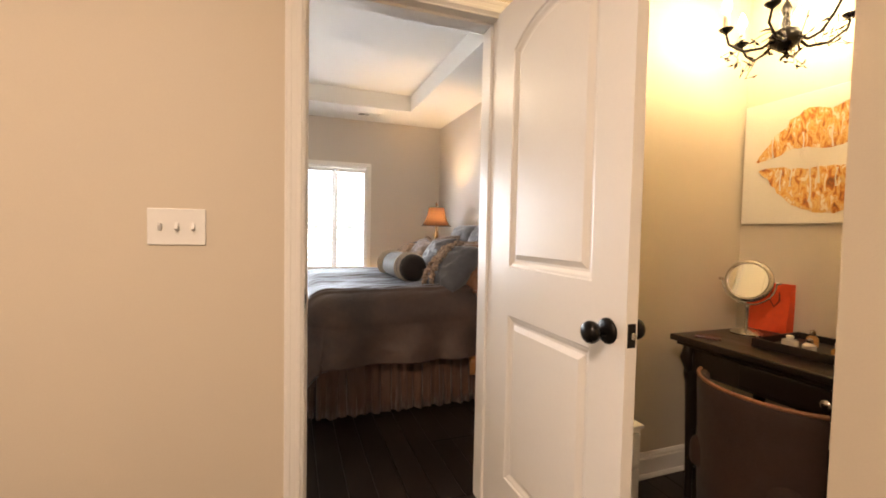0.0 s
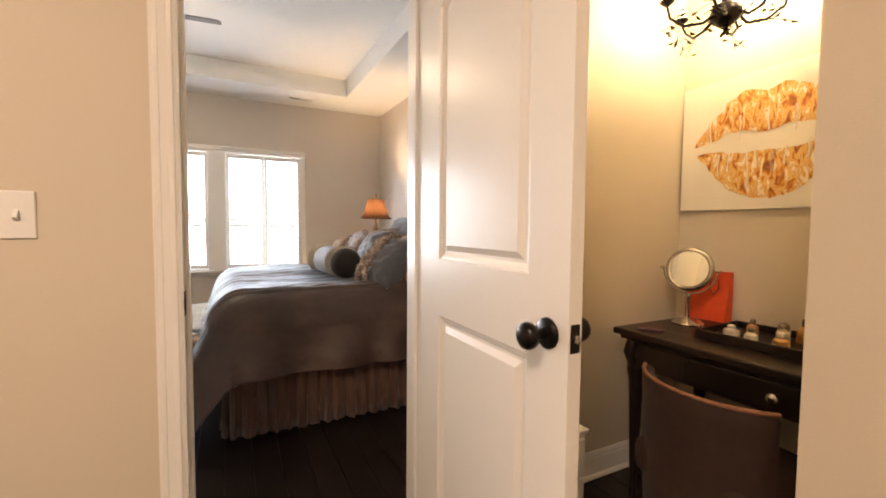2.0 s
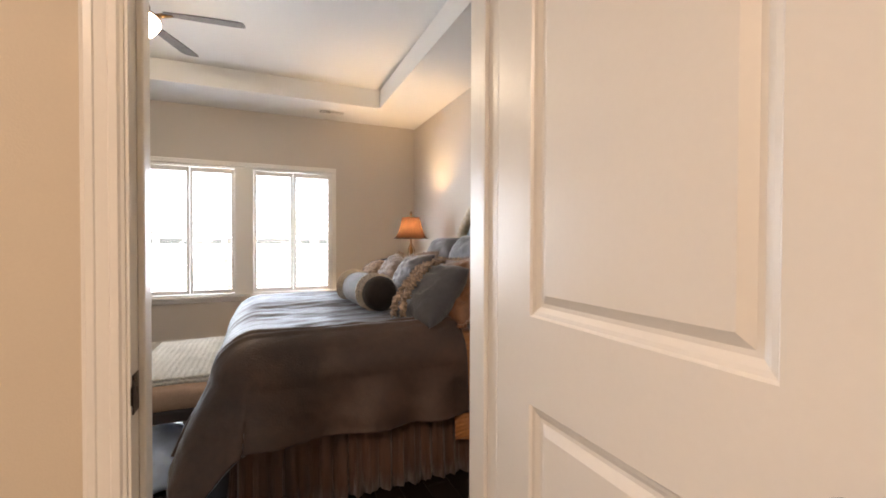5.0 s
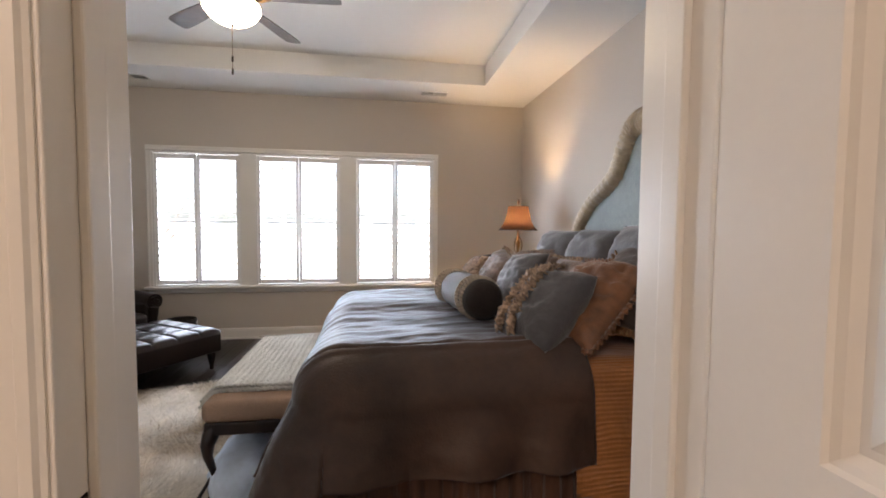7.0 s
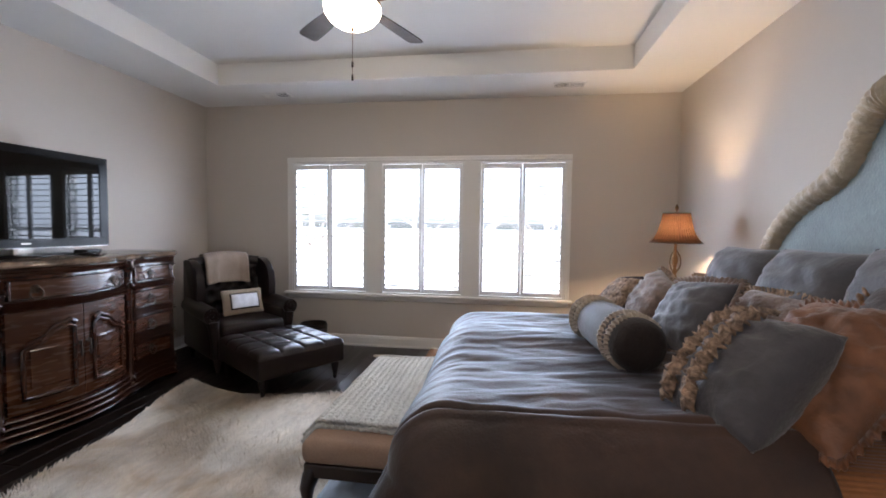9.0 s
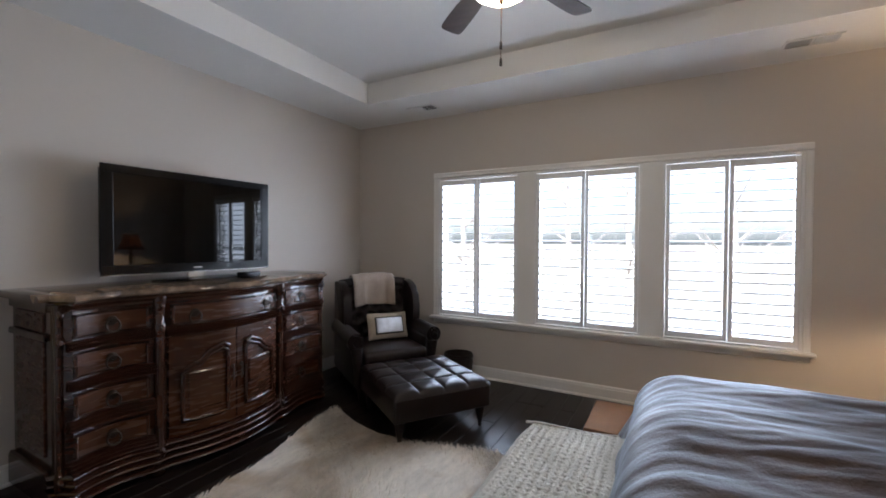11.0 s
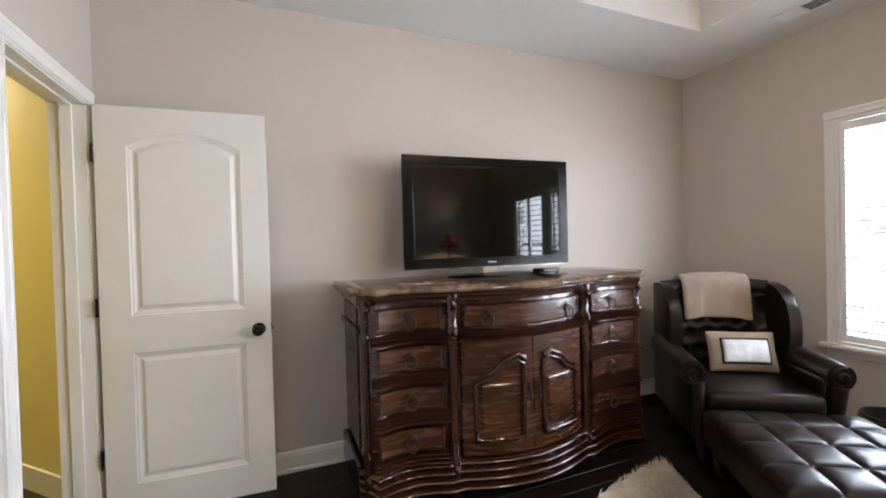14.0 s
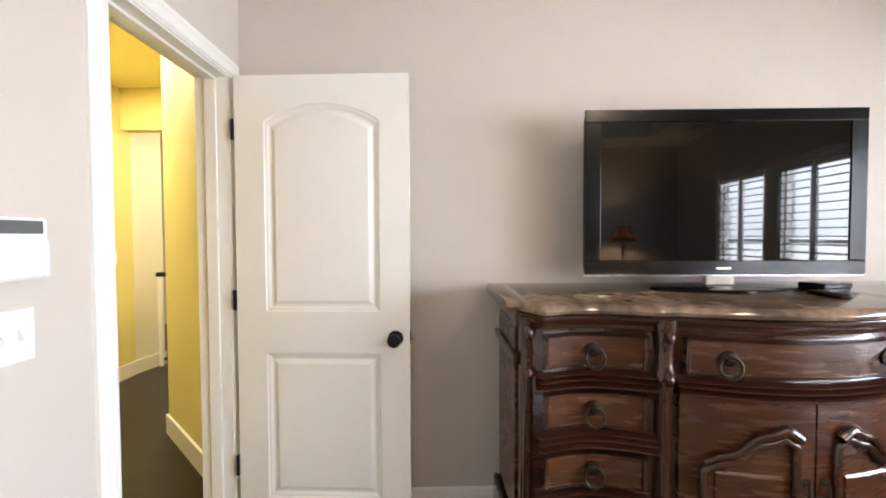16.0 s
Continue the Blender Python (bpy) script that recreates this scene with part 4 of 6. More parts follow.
def pillow(m, w, h, t, mat, label, seed, frill=None, frill_mat=None, bands=(), group="pillows on the bed", crease=0.016):
    p = thing("pillow", m, label, "pillow", group)
    part("cover", cushion(bmesh.new(), w, h, t, seed, 30, 0.06, crease), mat, p, smooth=80)
    if frill:
        thicken(part("ruffle", ruffle(bmesh.new(), rim(w, h), frill, int((w + h) * 80), 0.010, Matrix(), seed), frill_mat or mat, p, smooth=80), 0.003)
    for x in bands:
        bm = bmesh.new()
        pts = []
        for s in range(31):
            v = -0.96 + 1.92 * s / 30
            u = 2 * x / w
            th = t / 2 * ((1 - abs(u) ** 2.6) * (1 - abs(v) ** 2.6)) ** 0.55
            pts.append(Vector((x, -th - 0.006, v * h / 2)))
        prev = None
        for s, q in enumerate(pts):
            cur = [bm.verts.new(q + Vector((off * (1 + 0.3 * math.sin(s * 2.4 + seed)), -0.030 * (1 - abs(off) / 0.04) - 0.014 * math.sin(s * 3.1 + off * 90), 0.008 * math.sin(s * 1.7 + off * 60)))) for off in (-0.030, -0.015, 0.0, 0.015, 0.030)]
            if prev:
                for j in range(4):
                    bm.faces.new([prev[j], cur[j], cur[j + 1], prev[j + 1]])
            prev = cur
        thicken(part("ruffle_band", bm, M_FRINGE, p, "cream and brown gathered ruffle band", smooth=80), 0.004)
    return p


def stand(x, y, z, turn=0.0, tilt=20.0, roll=0.0):
    """A pillow that faces the foot of the bed, leaning back towards the headboard."""
    return pose(x, y, z, 0, 0, -90 + turn) @ pose(0, 0, 0, -tilt, roll, 0)


for y, s, dz, tr in ((4.22, 1, 0.0, 6), (3.70, 2, 0.01, 4), (3.14, 3, 0.035, 10)):
    pillow(stand(2.08, y, 0.985 + dz, tr, 18), 0.58, 0.58, 0.32, M_BLUE, "large dusty blue velvet pillow leaning on the headboard", s, crease=0.018)
for y, s in ((4.20, 7), (3.60, 8)):
    pillow(stand(1.86, y, 0.90, 5, 28), 0.50, 0.40, 0.20, M_BROWNP, "brown damask pillow with a ruffled edge", s, 0.028, M_FRINGE)
pillow(stand(1.71, 3.06, 0.935, 21, 52, 0), 0.40, 0.54, 0.18, M_GOLD, "gold satin pillow with a gathered ruffle edge", 11, 0.03, M_GOLD, crease=0.035)
pillow(stand(1.905, 3.005, 1.01, 20, 44, 0), 0.40, 0.48, 0.13, M_TAUPEV, "dark taupe velvet pillow with a gold tasselled edge", 12, 0.040, M_TASSEL)
pillow(stand(1.60, 3.70, 0.955, 14, 30, -6), 0.40, 0.36, 0.18, M_BLUE, "small blue pillow with a brown ruffled edge", 13, 0.035, M_BROWNP)
pillow(stand(1.57, 4.14, 0.95, -6, 34, 10), 0.38, 0.34, 0.17, M_BROWNP, "small brown and cream accent pillow", 14, 0.03, M_FRINGE)
pillow(stand(1.46, 4.38, 0.925, 8, 36, -8), 0.34, 0.29, 0.14, M_FRINGE, "small cream patterned accent pillow", 15, 0.02, M_DARKV)
pillow(stand(1.495, 3.045, 0.905, 16, 44, -3), 0.36, 0.43, 0.23, M_BLUE, "blue velvet pillow with two ruffled bands", 16, 0.0, None, (-0.125, -0.015), crease=0.016)

pillow(stand(2.17, 2.97, 0.99, 14, 56, 0), 0.46, 0.46, 0.15, M_GREYP, "pale grey pillow with a cream edge by the headboard", 17, 0.016, M_CREAM)

bolster = thing("bolster", pose(1.255, 3.68, 0.885, 0, 0, 8), "blue and brown bolster pillow with cream fringes", "pillow", "pillows on the bed")
ends = pose(0, 0, 0, 90, 0, 0)
part("cover", lathe(bmesh.new(), [(0.098, -0.20), (0.108, -0.15), (0.112, -0.05), (0.112, 0.05), (0.108, 0.15), (0.098, 0.20)], 28, ends), M_BLUE, bolster, smooth=50)
for s in (-1, 1):
    part("end_cap", lathe(bmesh.new(), [(0.100, s * 0.20), (0.110, s * 0.24), (0.108, s * 0.29), (0.085, s * 0.325), (0.04, s * 0.335), (0.012, s * 0.325), (0.0, s * 0.328)], 28, ends), M_DARKV, bolster, "dark brown velvet end", smooth=60)
    for zz in (0.165, 0.235):
        bm = bmesh.new()
        prev = first = None
        for k in range(120):
            a = 2 * math.pi * k / 120
            w = 0.010 * math.sin(k * 1.9)
            cur = [bm.verts.new(ends @ Vector((r * math.cos(a), r * math.sin(a), s * (zz + o + w)))) for r, o in ((0.108, -0.016), (0.121, -0.010), (0.124, 0.004), (0.109, 0.016))]
            if prev:
                for j in range(3):
                    bm.faces.new([prev[j], cur[j], cur[j + 1], prev[j + 1]])
            first = first or cur
            prev = cur
        for j in range(3):
            bm.faces.new([prev[j], first[j], first[j + 1], prev[j + 1]])
        part("fringe", bm, M_CREAM, bolster, "cream gathered fringe", smooth=60)


# nightstand and lamp
ns = thing("nightstand", pose(2.13, 5.27, 0), "dark wooden nightstand beside the bed", "nightstand")
part("top", boxed(-0.28, 0.30, -0.32, 0.32, 0.70, 0.735, 0.01), M_MAHOG, ns)
part("body", boxed(-0.25, 0.29, -0.28, 0.28, 0.08, 0.70, 0.006), M_MAHOG, ns)
for z in (0.12, 0.41):
    dr = part("drawer_front", boxed(-0.262, -0.25, -0.25, 0.25, z, z + 0.26, 0.005), M_MAHOG, ns)
    part("pull", lathe(bmesh.new(), [(0, 0), (0.008, 0), (0.008, 0.012), (0.016, 0.022), (0, 0.03)], 12, pose(-0.262, 0, z + 0.13, 0, -90)), M_BRASS, dr, smooth=40)
for sx in (-0.22, 0.25):
    for sy in (-0.25, 0.25):
        part("foot", boxed(sx - 0.025, sx + 0.025, sy - 0.025, sy + 0.025, 0, 0.08, 0.006), M_MAHOG, ns)

tl = thing("table_lamp", pose(2.115, 5.25, 0.735), "lit bronze table lamp with a pleated bell shade", "lamp")
part("foot", lathe(bmesh.new(), [(0, 0), (0.085, 0), (0.085, 0.012), (0.07, 0.025), (0.05, 0.035), (0.022, 0.05), (0.016, 0.08)], 28), M_BRASS, tl, smooth=50)
part("stem", lathe(bmesh.new(), [(0.016, 0.08), (0.012, 0.11), (0.026, 0.15), (0.034, 0.19), (0.028, 0.23), (0.013, 0.26), (0.018, 0.28), (0.012, 0.31), (0.022, 0.36), (0.024, 0.39), (0.012, 0.43), (0.010, 0.56), (0, 0.56)], 20), M_BRASS, tl, smooth=50)
for k in range(3):
    a = k * 2.09
    part("scroll", tube(bmesh.new(), [(math.cos(a) * r, math.sin(a) * r, z) for r, z in ((0.014, 0.28), (0.035, 0.31), (0.046, 0.35), (0.040, 0.40), (0.024, 0.43), (0.012, 0.45))], 0.005, 6), M_BRASS, tl)
bm = bmesh.new()
rings = []
for r, z in ((0.186, 0.515), (0.160, 0.540), (0.138, 0.575), (0.119, 0.625), (0.104, 0.685), (0.095, 0.745)):
    rings.append([bm.verts.new(((r + 0.0035 * (k % 2) + 0.004 * math.cos(math.pi * k / 12)) * math.cos(2 * math.pi * k / 96), (r + 0.0035 * (k % 2)) * math.sin(2 * math.pi * k / 96), z)) for k in range(96)])
for a, b in zip(rings, rings[1:]):
    for k in range(96):
        bm.faces.new([a[k], a[(k + 1) % 96], b[(k + 1) % 96], b[k]])
sh = part("shade", bm, M_SHADE, tl, "pleated bronze silk bell shade")
for r, z in ((0.188, 0.515), (0.097, 0.745)):
    part("shade_trim", tube(bmesh.new(), [(r * math.cos(k * math.pi / 16), r * math.sin(k * math.pi / 16), z) for k in range(32)], 0.005, 6, True), M_DARKV, sh)
part("finial", lathe(bmesh.new(), [(0.004, 0.70), (0.004, 0.765), (0.013, 0.777), (0.014, 0.79), (0.006, 0.81), (0.0, 0.825)], 14), M_BRASS, tl, smooth=50)
part("bulb", lathe(bmesh.new(), [(0, 0.585), (0.014, 0.589), (0.024, 0.610), (0.026, 0.630), (0.016, 0.655), (0, 0.665)], 14), M_LAMPBULB, tl, smooth=60)

# bench at the foot of the bed
bench = thing("bench", pose(0, 0, 0), "tan upholstered bench with dark cabriole legs", "bench")
X0, X1, Y0, Y1 = -0.045, 0.375, 3.22, 4.27
part("seat", boxed(X0, X1, Y0, Y1, 0.375, 0.475, 0.035, 4), M_SEAT, bench, "tan upholstered seat", smooth=50)
bm = boxed(X0 + 0.012, X1 - 0.012, Y0 + 0.012, Y1 - 0.012, 0.318, 0.376, 0.006)
part("apron", bm, M_MAHOG, bench)
for x, sx in ((X0 + 0.045, -1), (X1 - 0.045, 1)):
    for y, sy in ((Y0 + 0.045, -1), (Y1 - 0.045, 1)):
        path = [(0, 0.35, 0.034), (0.016, 0.315, 0.036), (0.032, 0.27, 0.030), (0.030, 0.22, 0.021), (0.010, 0.15, 0.015), (-0.014, 0.085, 0.012), (-0.012, 0.045, 0.012), (0.012, 0.020, 0.017), (0.038, 0.010, 0.014)]
        part("leg", tube(bmesh.new(), [(x + sx * o * 0.7, y + sy * o * 0.7, max(z, 0.012)) for o, z, r in path], [min(r, max(z, 0.012)) for o, z, r in path], 10), M_MAHOG, bench, smooth=60)
        bm = bmesh.new()
        tube(bm, [(x + sx * 0.01, y - sy * 0.02 - sy * k * 0.03, 0.335 + 0.012 * math.sin(k * 1.2)) for k in range(6)], [0.030, 0.026, 0.021, 0.018, 0.014, 0.010], 8)
        part("bracket", bm, M_MAHOG, bench, smooth=60)

throw = thing("throw_blanket", pose(0, 0, 0), "folded grey knitted throw lying on the bench", "blanket")
for lay, (za, dy) in enumerate(((0.478, 0.0), (0.496, 0.012))):
    bm = bmesh.new()
    nx, ny = 96, 190
    rows = []
    for j in range(ny + 1):
        row = []
        for i in range(nx + 1):
            x = X0 - 0.045 + (X1 + 0.02 - X0 + 0.045) * i / nx
            y = 3.335 + dy + (0.925 - dy + 0.10 * (x - X0)) * j / ny
            edge = max(0.0, X0 + 0.02 - x)
            z = za + 0.008 * max(abs(math.cos(math.pi * x / 0.032)), abs(math.cos(math.pi * y / 0.032))) ** 2 + ripple((x, y, lay), 6, 0.006) - edge * 1.1
            row.append(bm.verts.new((x, y + 0.01 * noise.noise(Vector((x * 5, lay, 0))), z)))
        rows.append(row)
    for a, b in zip(rows, rows[1:]):
        for i in range(nx):
            bm.faces.new([a[i], a[i + 1], b[i + 1], b[i]])
    thicken(part("fold", bm, M_THROW, throw, smooth=60), 0.014)
bm = bmesh.new()
tube(bm, [(X0 - 0.02 + 0.06 * k, 4.262 + 0.006 * k + 0.003 * math.sin(k * 2), 0.508 + 0.004 * math.sin(k)) for k in range(8)], 0.006, 6)
part("hem", bm, M_THROW, throw)

# pale printed bag on the floor under the bench
bag = thing("storage_bag", pose(0.12, 3.40, 0.0), "pale blue printed cloth bag lying under the bench", "bag")
bm = bmesh.new()
lathe(bm, [(0, 0.0), (0.14, 0.0), (0.21, 0.025), (0.225, 0.07), (0.20, 0.13), (0.15, 0.19), (0.07, 0.225), (0, 0.23)], 36, Matrix.Diagonal((0.85, 1.25, 1, 1)))
for v in bm.verts:
    v.co += Vector((ripple((v.co.x, v.co.y, v.co.z), 6, 0.02), ripple((v.co.y, v.co.z, v.co.x), 6, 0.02), ripple((v.co.z, v.co.x, 1), 7, 0.018) * (v.co.z > 0.03)))
part("sack", bm, M_BAG, bag, smooth=80)
part("strap", tube(bmesh.new(), [(-0.15, -0.1, 0.09), (-0.17, -0.2, 0.05), (-0.12, -0.29, 0.02), (-0.03, -0.31, 0.014)], 0.008, 6), M_DARKV, bag)


# ---- dresser, television, armchair, rug, fan ----
DY0, DY1, CL0, CL1, CR0, CR1 = 3.16, 5.03, 3.59, 3.66, 4.455, 4.525
CANT = 0.055


def front_x(y):
    """The curved front line of the dresser: hollow wings, columns, a bowed middle."""
    def s(u):
        u = min(max(u, 0), 1)
        return u * u * (3 - 2 * u)
    if y < DY0 + CANT:
        return -2.225 + 0.11 * (y - DY0) / CANT
    if y > DY1 - 0.09:
        return -2.225 + 0.11 * (DY1 - y) / 0.09
    if y < CL0:
        u = (y - DY0 - CANT) / (CL0 - DY0 - CANT)
        return -2.115 + 0.02 * s(u) - 0.045 * math.sin(math.pi * u)
    if y > CR1:
        u = (DY1 - 0.09 - y) / (DY1 - 0.09 - CR1)
        return -2.115 + 0.02 * s(u) - 0.045 * math.sin(math.pi * u)
    if y <= CL1 or y >= CR0:
        return -2.095
    u = (y - CL1) / (CR0 - CL1)
    return -2.095 + 0.09 * math.sin(math.pi * u) ** 0.9


def band(bm, y0, y1, profile, n=24, back=None):
    """A strip that follows the dresser's front, with the given (proud, z) profile."""
    rows = []
    for k in range(n + 1):
        y = y0 + (y1 - y0) * k / n
        fx = front_x(min(max(y, DY0), DY1))
        lead = back if back is not None else fx - 0.05
        pts = [(lead, profile[0][1])] + [(fx + p, z) for p, z in profile] + [(lead, profile[-1][1])]
        rows.append([bm.verts.new((x, y, z)) for x, z in pts])
    m = len(rows[0])
    for a, b in zip(rows, rows[1:]):
        for j in range(m):
            bm.faces.new([a[j], a[(j + 1) % m], b[(j + 1) % m], b[j]])
    bm.faces.new(rows[0])
    bm.faces.new(rows[-1])
    return bm


def bead(z, h, p):
    """A moulding profile: fillet, round, fillet."""
    return [(0.0, z)] + [(p * (0.35 + 0.65 * math.sin(math.pi * k / 8)), z + h * (0.15 + 0.7 * k / 8)) for k in range(9)] + [(0.0, z + h)]


def ring_pull(parent, y, z):
    x = front_x(y) + 0.013
    dy = front_x(y + 0.01) - front_x(y - 0.01)
    m = pose(x, y, z, 0, 0, -math.degrees(math.atan2(dy, 0.02)))
    p = part("pull", lathe(bmesh.new(), [(0, 0), (0.026, 0), (0.024, 0.005), (0.012, 0.008), (0.010, 0.016), (0, 0.018)], 20, m @ pose(0, 0, 0.012, 0, 90)), M_PULL, parent, "dark bronze ring pull", smooth=50)
    part("ring", tube(bmesh.new(), [m @ Vector((0.018 + 0.004 * math.cos(a), 0.032 * math.sin(a), -0.012 - 0.034 * math.cos(a))) for a in (2 * math.pi * k / 20 for k in range(20))], 0.005, 7, True), M_PULL, p, smooth=60)


dresser = thing("dresser", pose(0, 0, 0), "carved walnut bow-front dresser with a brown marble top", "dresser")
part("carcass", band(bmesh.new(), DY0 + 0.012, DY1 - 0.012, [(-0.012, 0.10), (-0.012, 1.055)], 60, -2.70), M_WALNUT_D, dresser)
def drawer_front(y0, y1, z0, z1, n=24):
    """A drawer with a sunk field inside a raised picture-frame edge."""
    d = part("drawer", band(bmesh.new(), y0, y1, [(-0.01, z0), (0.004, z0), (0.009, z0 + 0.006), (0.009, z1 - 0.006), (0.004, z1), (-0.01, z1)], n), M_WALNUT, dresser)
    for za in (z0 - 0.001, z1 - 0.011):
        part("drawer_bead", band(bmesh.new(), y0 - 0.004, y1 + 0.004, bead(za, 0.012, 0.021), n), M_WALNUT_D, d, smooth=50)
    for y in (y0 + 0.003, y1 - 0.003):
        part("drawer_bead", tube(bmesh.new(), [(front_x(y) + 0.009, y, z0 + 0.006), (front_x(y) + 0.009, y, z1 - 0.006)], 0.0085, 8), M_WALNUT_D, d, smooth=60)
    return d


def reeds(y0, y1, z, n=30):
    """Three stepped half-round mouldings that follow the front."""
    part("rail_moulding", band(bmesh.new(), y0, y1, bead(z, 0.022, 0.044) + bead(z + 0.022, 0.018, 0.036) + bead(z + 0.040, 0.015, 0.026), n), M_WALNUT_D, dresser, smooth=50)


for y0, y1 in ((DY0 + 0.060, CL0 - 0.008), (CR1 + 0.008, DY1 - 0.095)):
    for z0, z1 in ((0.886, 1.004), (0.681, 0.806), (0.474, 0.596), (0.260, 0.384)):
        ring_pull(drawer_front(y0 + 0.014, y1 - 0.014, z0, z1), (y0 + y1) / 2 + 0.006, (z0 + z1) / 2 - 0.008)
    for z in (0.818, 0.612, 0.404, 0.192):
        reeds(y0 - 0.012, y1 + 0.012, z)
# middle: one long drawer over two arched doors
d = drawer_front(CL1 + 0.03, CR0 - 0.03, 0.884, 1.004, 40)
for y in (CL1 + 0.14, CR0 - 0.14):
    ring_pull(d, y, 0.932)
reeds(CL1, CR0, 0.814, 40)
YM = (CL1 + CR0) / 2
for y0, y1, side in ((CL1 + 0.012, YM - 0.003, -1), (YM + 0.003, CR0 - 0.012, 1)):
    door_part = part("door", band(bmesh.new(), y0, y1, [(-0.01, 0.205), (0.008, 0.205), (0.008, 0.812), (-0.01, 0.812)], 24), M_WALNUT, dresser)
    w = y1 - y0
    ins = 0.062
    n = 22
    arch = []
    for k in range(n + 1):
        u = k / n
        v = u if side < 0 else 1 - u
        # the arch climbs from the outer stile to a scroll near the meeting stile
        h = 0.575 + 0.135 * (1 / (1 + math.exp(-14 * (v - 0.45)))) + 0.025 * math.sin(v * math.pi * 2.2) - (0.05 * max(0, v - 0.86) / 0.14)
        arch.append((y0 + ins + (w - 2 * ins) * u, h))
    loop = [(y0 + ins, 0.285)] + arch + [(y1 - ins, 0.285)]
    pts = []
    for a, b in zip(loop, loop[1:] + loop[:1]):
        for s in range(4):
            y, z = a[0] + (b[0] - a[0]) * s / 4, a[1] + (b[1] - a[1]) * s / 4
            pts.append((front_x(y) + 0.016, y, z))
    part("panel_moulding", tube(bmesh.new(), pts, 0.0135, 8, True), M_WALNUT_D, door_part, smooth=60)
    pts = [(front_x(y) + 0.024, y, z + 0.030) for y, z in arch]
    part("arch_carving", tube(bmesh.new(), pts, [0.008 + 0.011 * (k / n if side < 0 else 1 - k / n) for k in range(n + 1)], 8), M_WALNUT_D, door_part, "carved scroll over the panel", smooth=60)
    part("raised_panel", band(bmesh.new(), y0 + ins + 0.035, y1 - ins - 0.035, [(0.0, 0.325), (0.014, 0.345), (0.014, 0.57), (0.0, 0.59)], 12), M_WALNUT, door_part)
    yh = YM - 0.030 if side < 0 else YM + 0.030
    xh = front_x(yh) + 0.010
    hd = part("handle", lathe(bmesh.new(), [(0, 0), (0.013, 0), (0.010, 0.006), (0.005, 0.010), (0, 0.012)], 14, pose(xh, yh, 0.56, 0, 90)), M_PULL, door_part, smooth=50)
    part("drop", tube(bmesh.new(), [(xh + 0.012, yh, 0.575), (xh + 0.016, yh, 0.54), (xh + 0.016, yh, 0.49), (xh + 0.013, yh, 0.465)], [0.004, 0.005, 0.008, 0.003], 8), M_PULL, hd)
# columns with carved scrolls
for y0, y1 in ((CL0, CL1), (CR0, CR1), (DY0 + 0.004, DY0 + 0.050), (DY1 - 0.075, DY1 - 0.02)):
    yc = (y0 + y1) / 2
    r = (y1 - y0) / 2
    col = part("column", lathe(bmesh.new(), [(r * 0.9, 0.10), (r, 0.16), (r * 0.8, 0.20), (r * 0.72, 0.25), (r * 0.72, 0.80), (r * 0.9, 0.85), (r * 1.05, 0.88), (r * 0.8, 0.91), (r * 0.85, 0.98), (r * 1.1, 1.03), (r * 1.1, 1.06)], 14, pose(front_x(yc) + 0.002, yc, 0)), M_WALNUT_D, dresser, smooth=50)
    for z in (0.16, 0.88, 1.02):
        part("scroll", tube(bmesh.new(), [(front_x(yc) + r * 0.8 + 0.016 * math.sin(t * 0.9), yc, z - 0.035 + 0.010 * t) for t in range(8)], [0.006 + 0.010 * math.sin(math.pi * t / 7) for t in range(8)], 8), M_WALNUT_D, col, smooth=60)
part("top_moulding", band(bmesh.new(), DY0 - 0.005, DY1 + 0.005, [(0.0, 1.022), (0.010, 1.026), (0.012, 1.038), (0.026, 1.050), (0.034, 1.062), (0.034, 1.070), (0.0, 1.072)], 80, -2.70), M_WALNUT_D, dresser, smooth=40)
part("plinth", band(bmesh.new(), DY0 - 0.015, DY1 + 0.015, bead(0.030, 0.048, 0.056) + bead(0.078, 0.042, 0.050) + bead(0.120, 0.036, 0.040) + bead(0.156, 0.034, 0.028), 80, -2.70), M_WALNUT_D, dresser, smooth=40)
for y in (DY0 + 0.06, CL0 + 0.03, CR1 - 0.03, DY1 - 0.06):
    part("foot", lathe(bmesh.new(), [(0, 0), (0.05, 0), (0.062, 0.02), (0.055, 0.05), (0.04, 0.08)], 16, pose(front_x(y) - 0.03, y, 0)), M_WALNUT_D, dresser, smooth=50)
    part("foot", boxed(-2.69, -2.61, y - 0.04, y + 0.04, 0, 0.10, 0.01), M_WALNUT_D, dresser)
for y, s in ((DY0 + 0.012, -1), (DY1 - 0.012, 1)):
    for z0, z1 in ((0.26, 0.86), (0.91, 1.01)):
        part("side_panel", boxed(-2.64, -2.28, *sorted((y, y + s * 0.008)), z0, z1, 0.004), M_WALNUT, dresser)
    part("side_rail", boxed(-2.70, -2.23, *sorted((y, y + s * 0.022)), 0.868, 0.905, 0.008, 3), M_WALNUT_D, dresser)
    part("side_rail", boxed(-2.70, -2.22, *sorted((y, y + s * 0.026)), 0.08, 0.21, 0.012, 3), M_WALNUT_D, dresser)
part("marble_top", band(bmesh.new(), DY0 - 0.045, DY1 + 0.045, [(0.030, 1.0735), (0.046, 1.078), (0.052, 1.090), (0.046, 1.105), (0.034, 1.112)], 90, -2.72), M_MARBLE, dresser, "polished brown marble top", smooth=40)

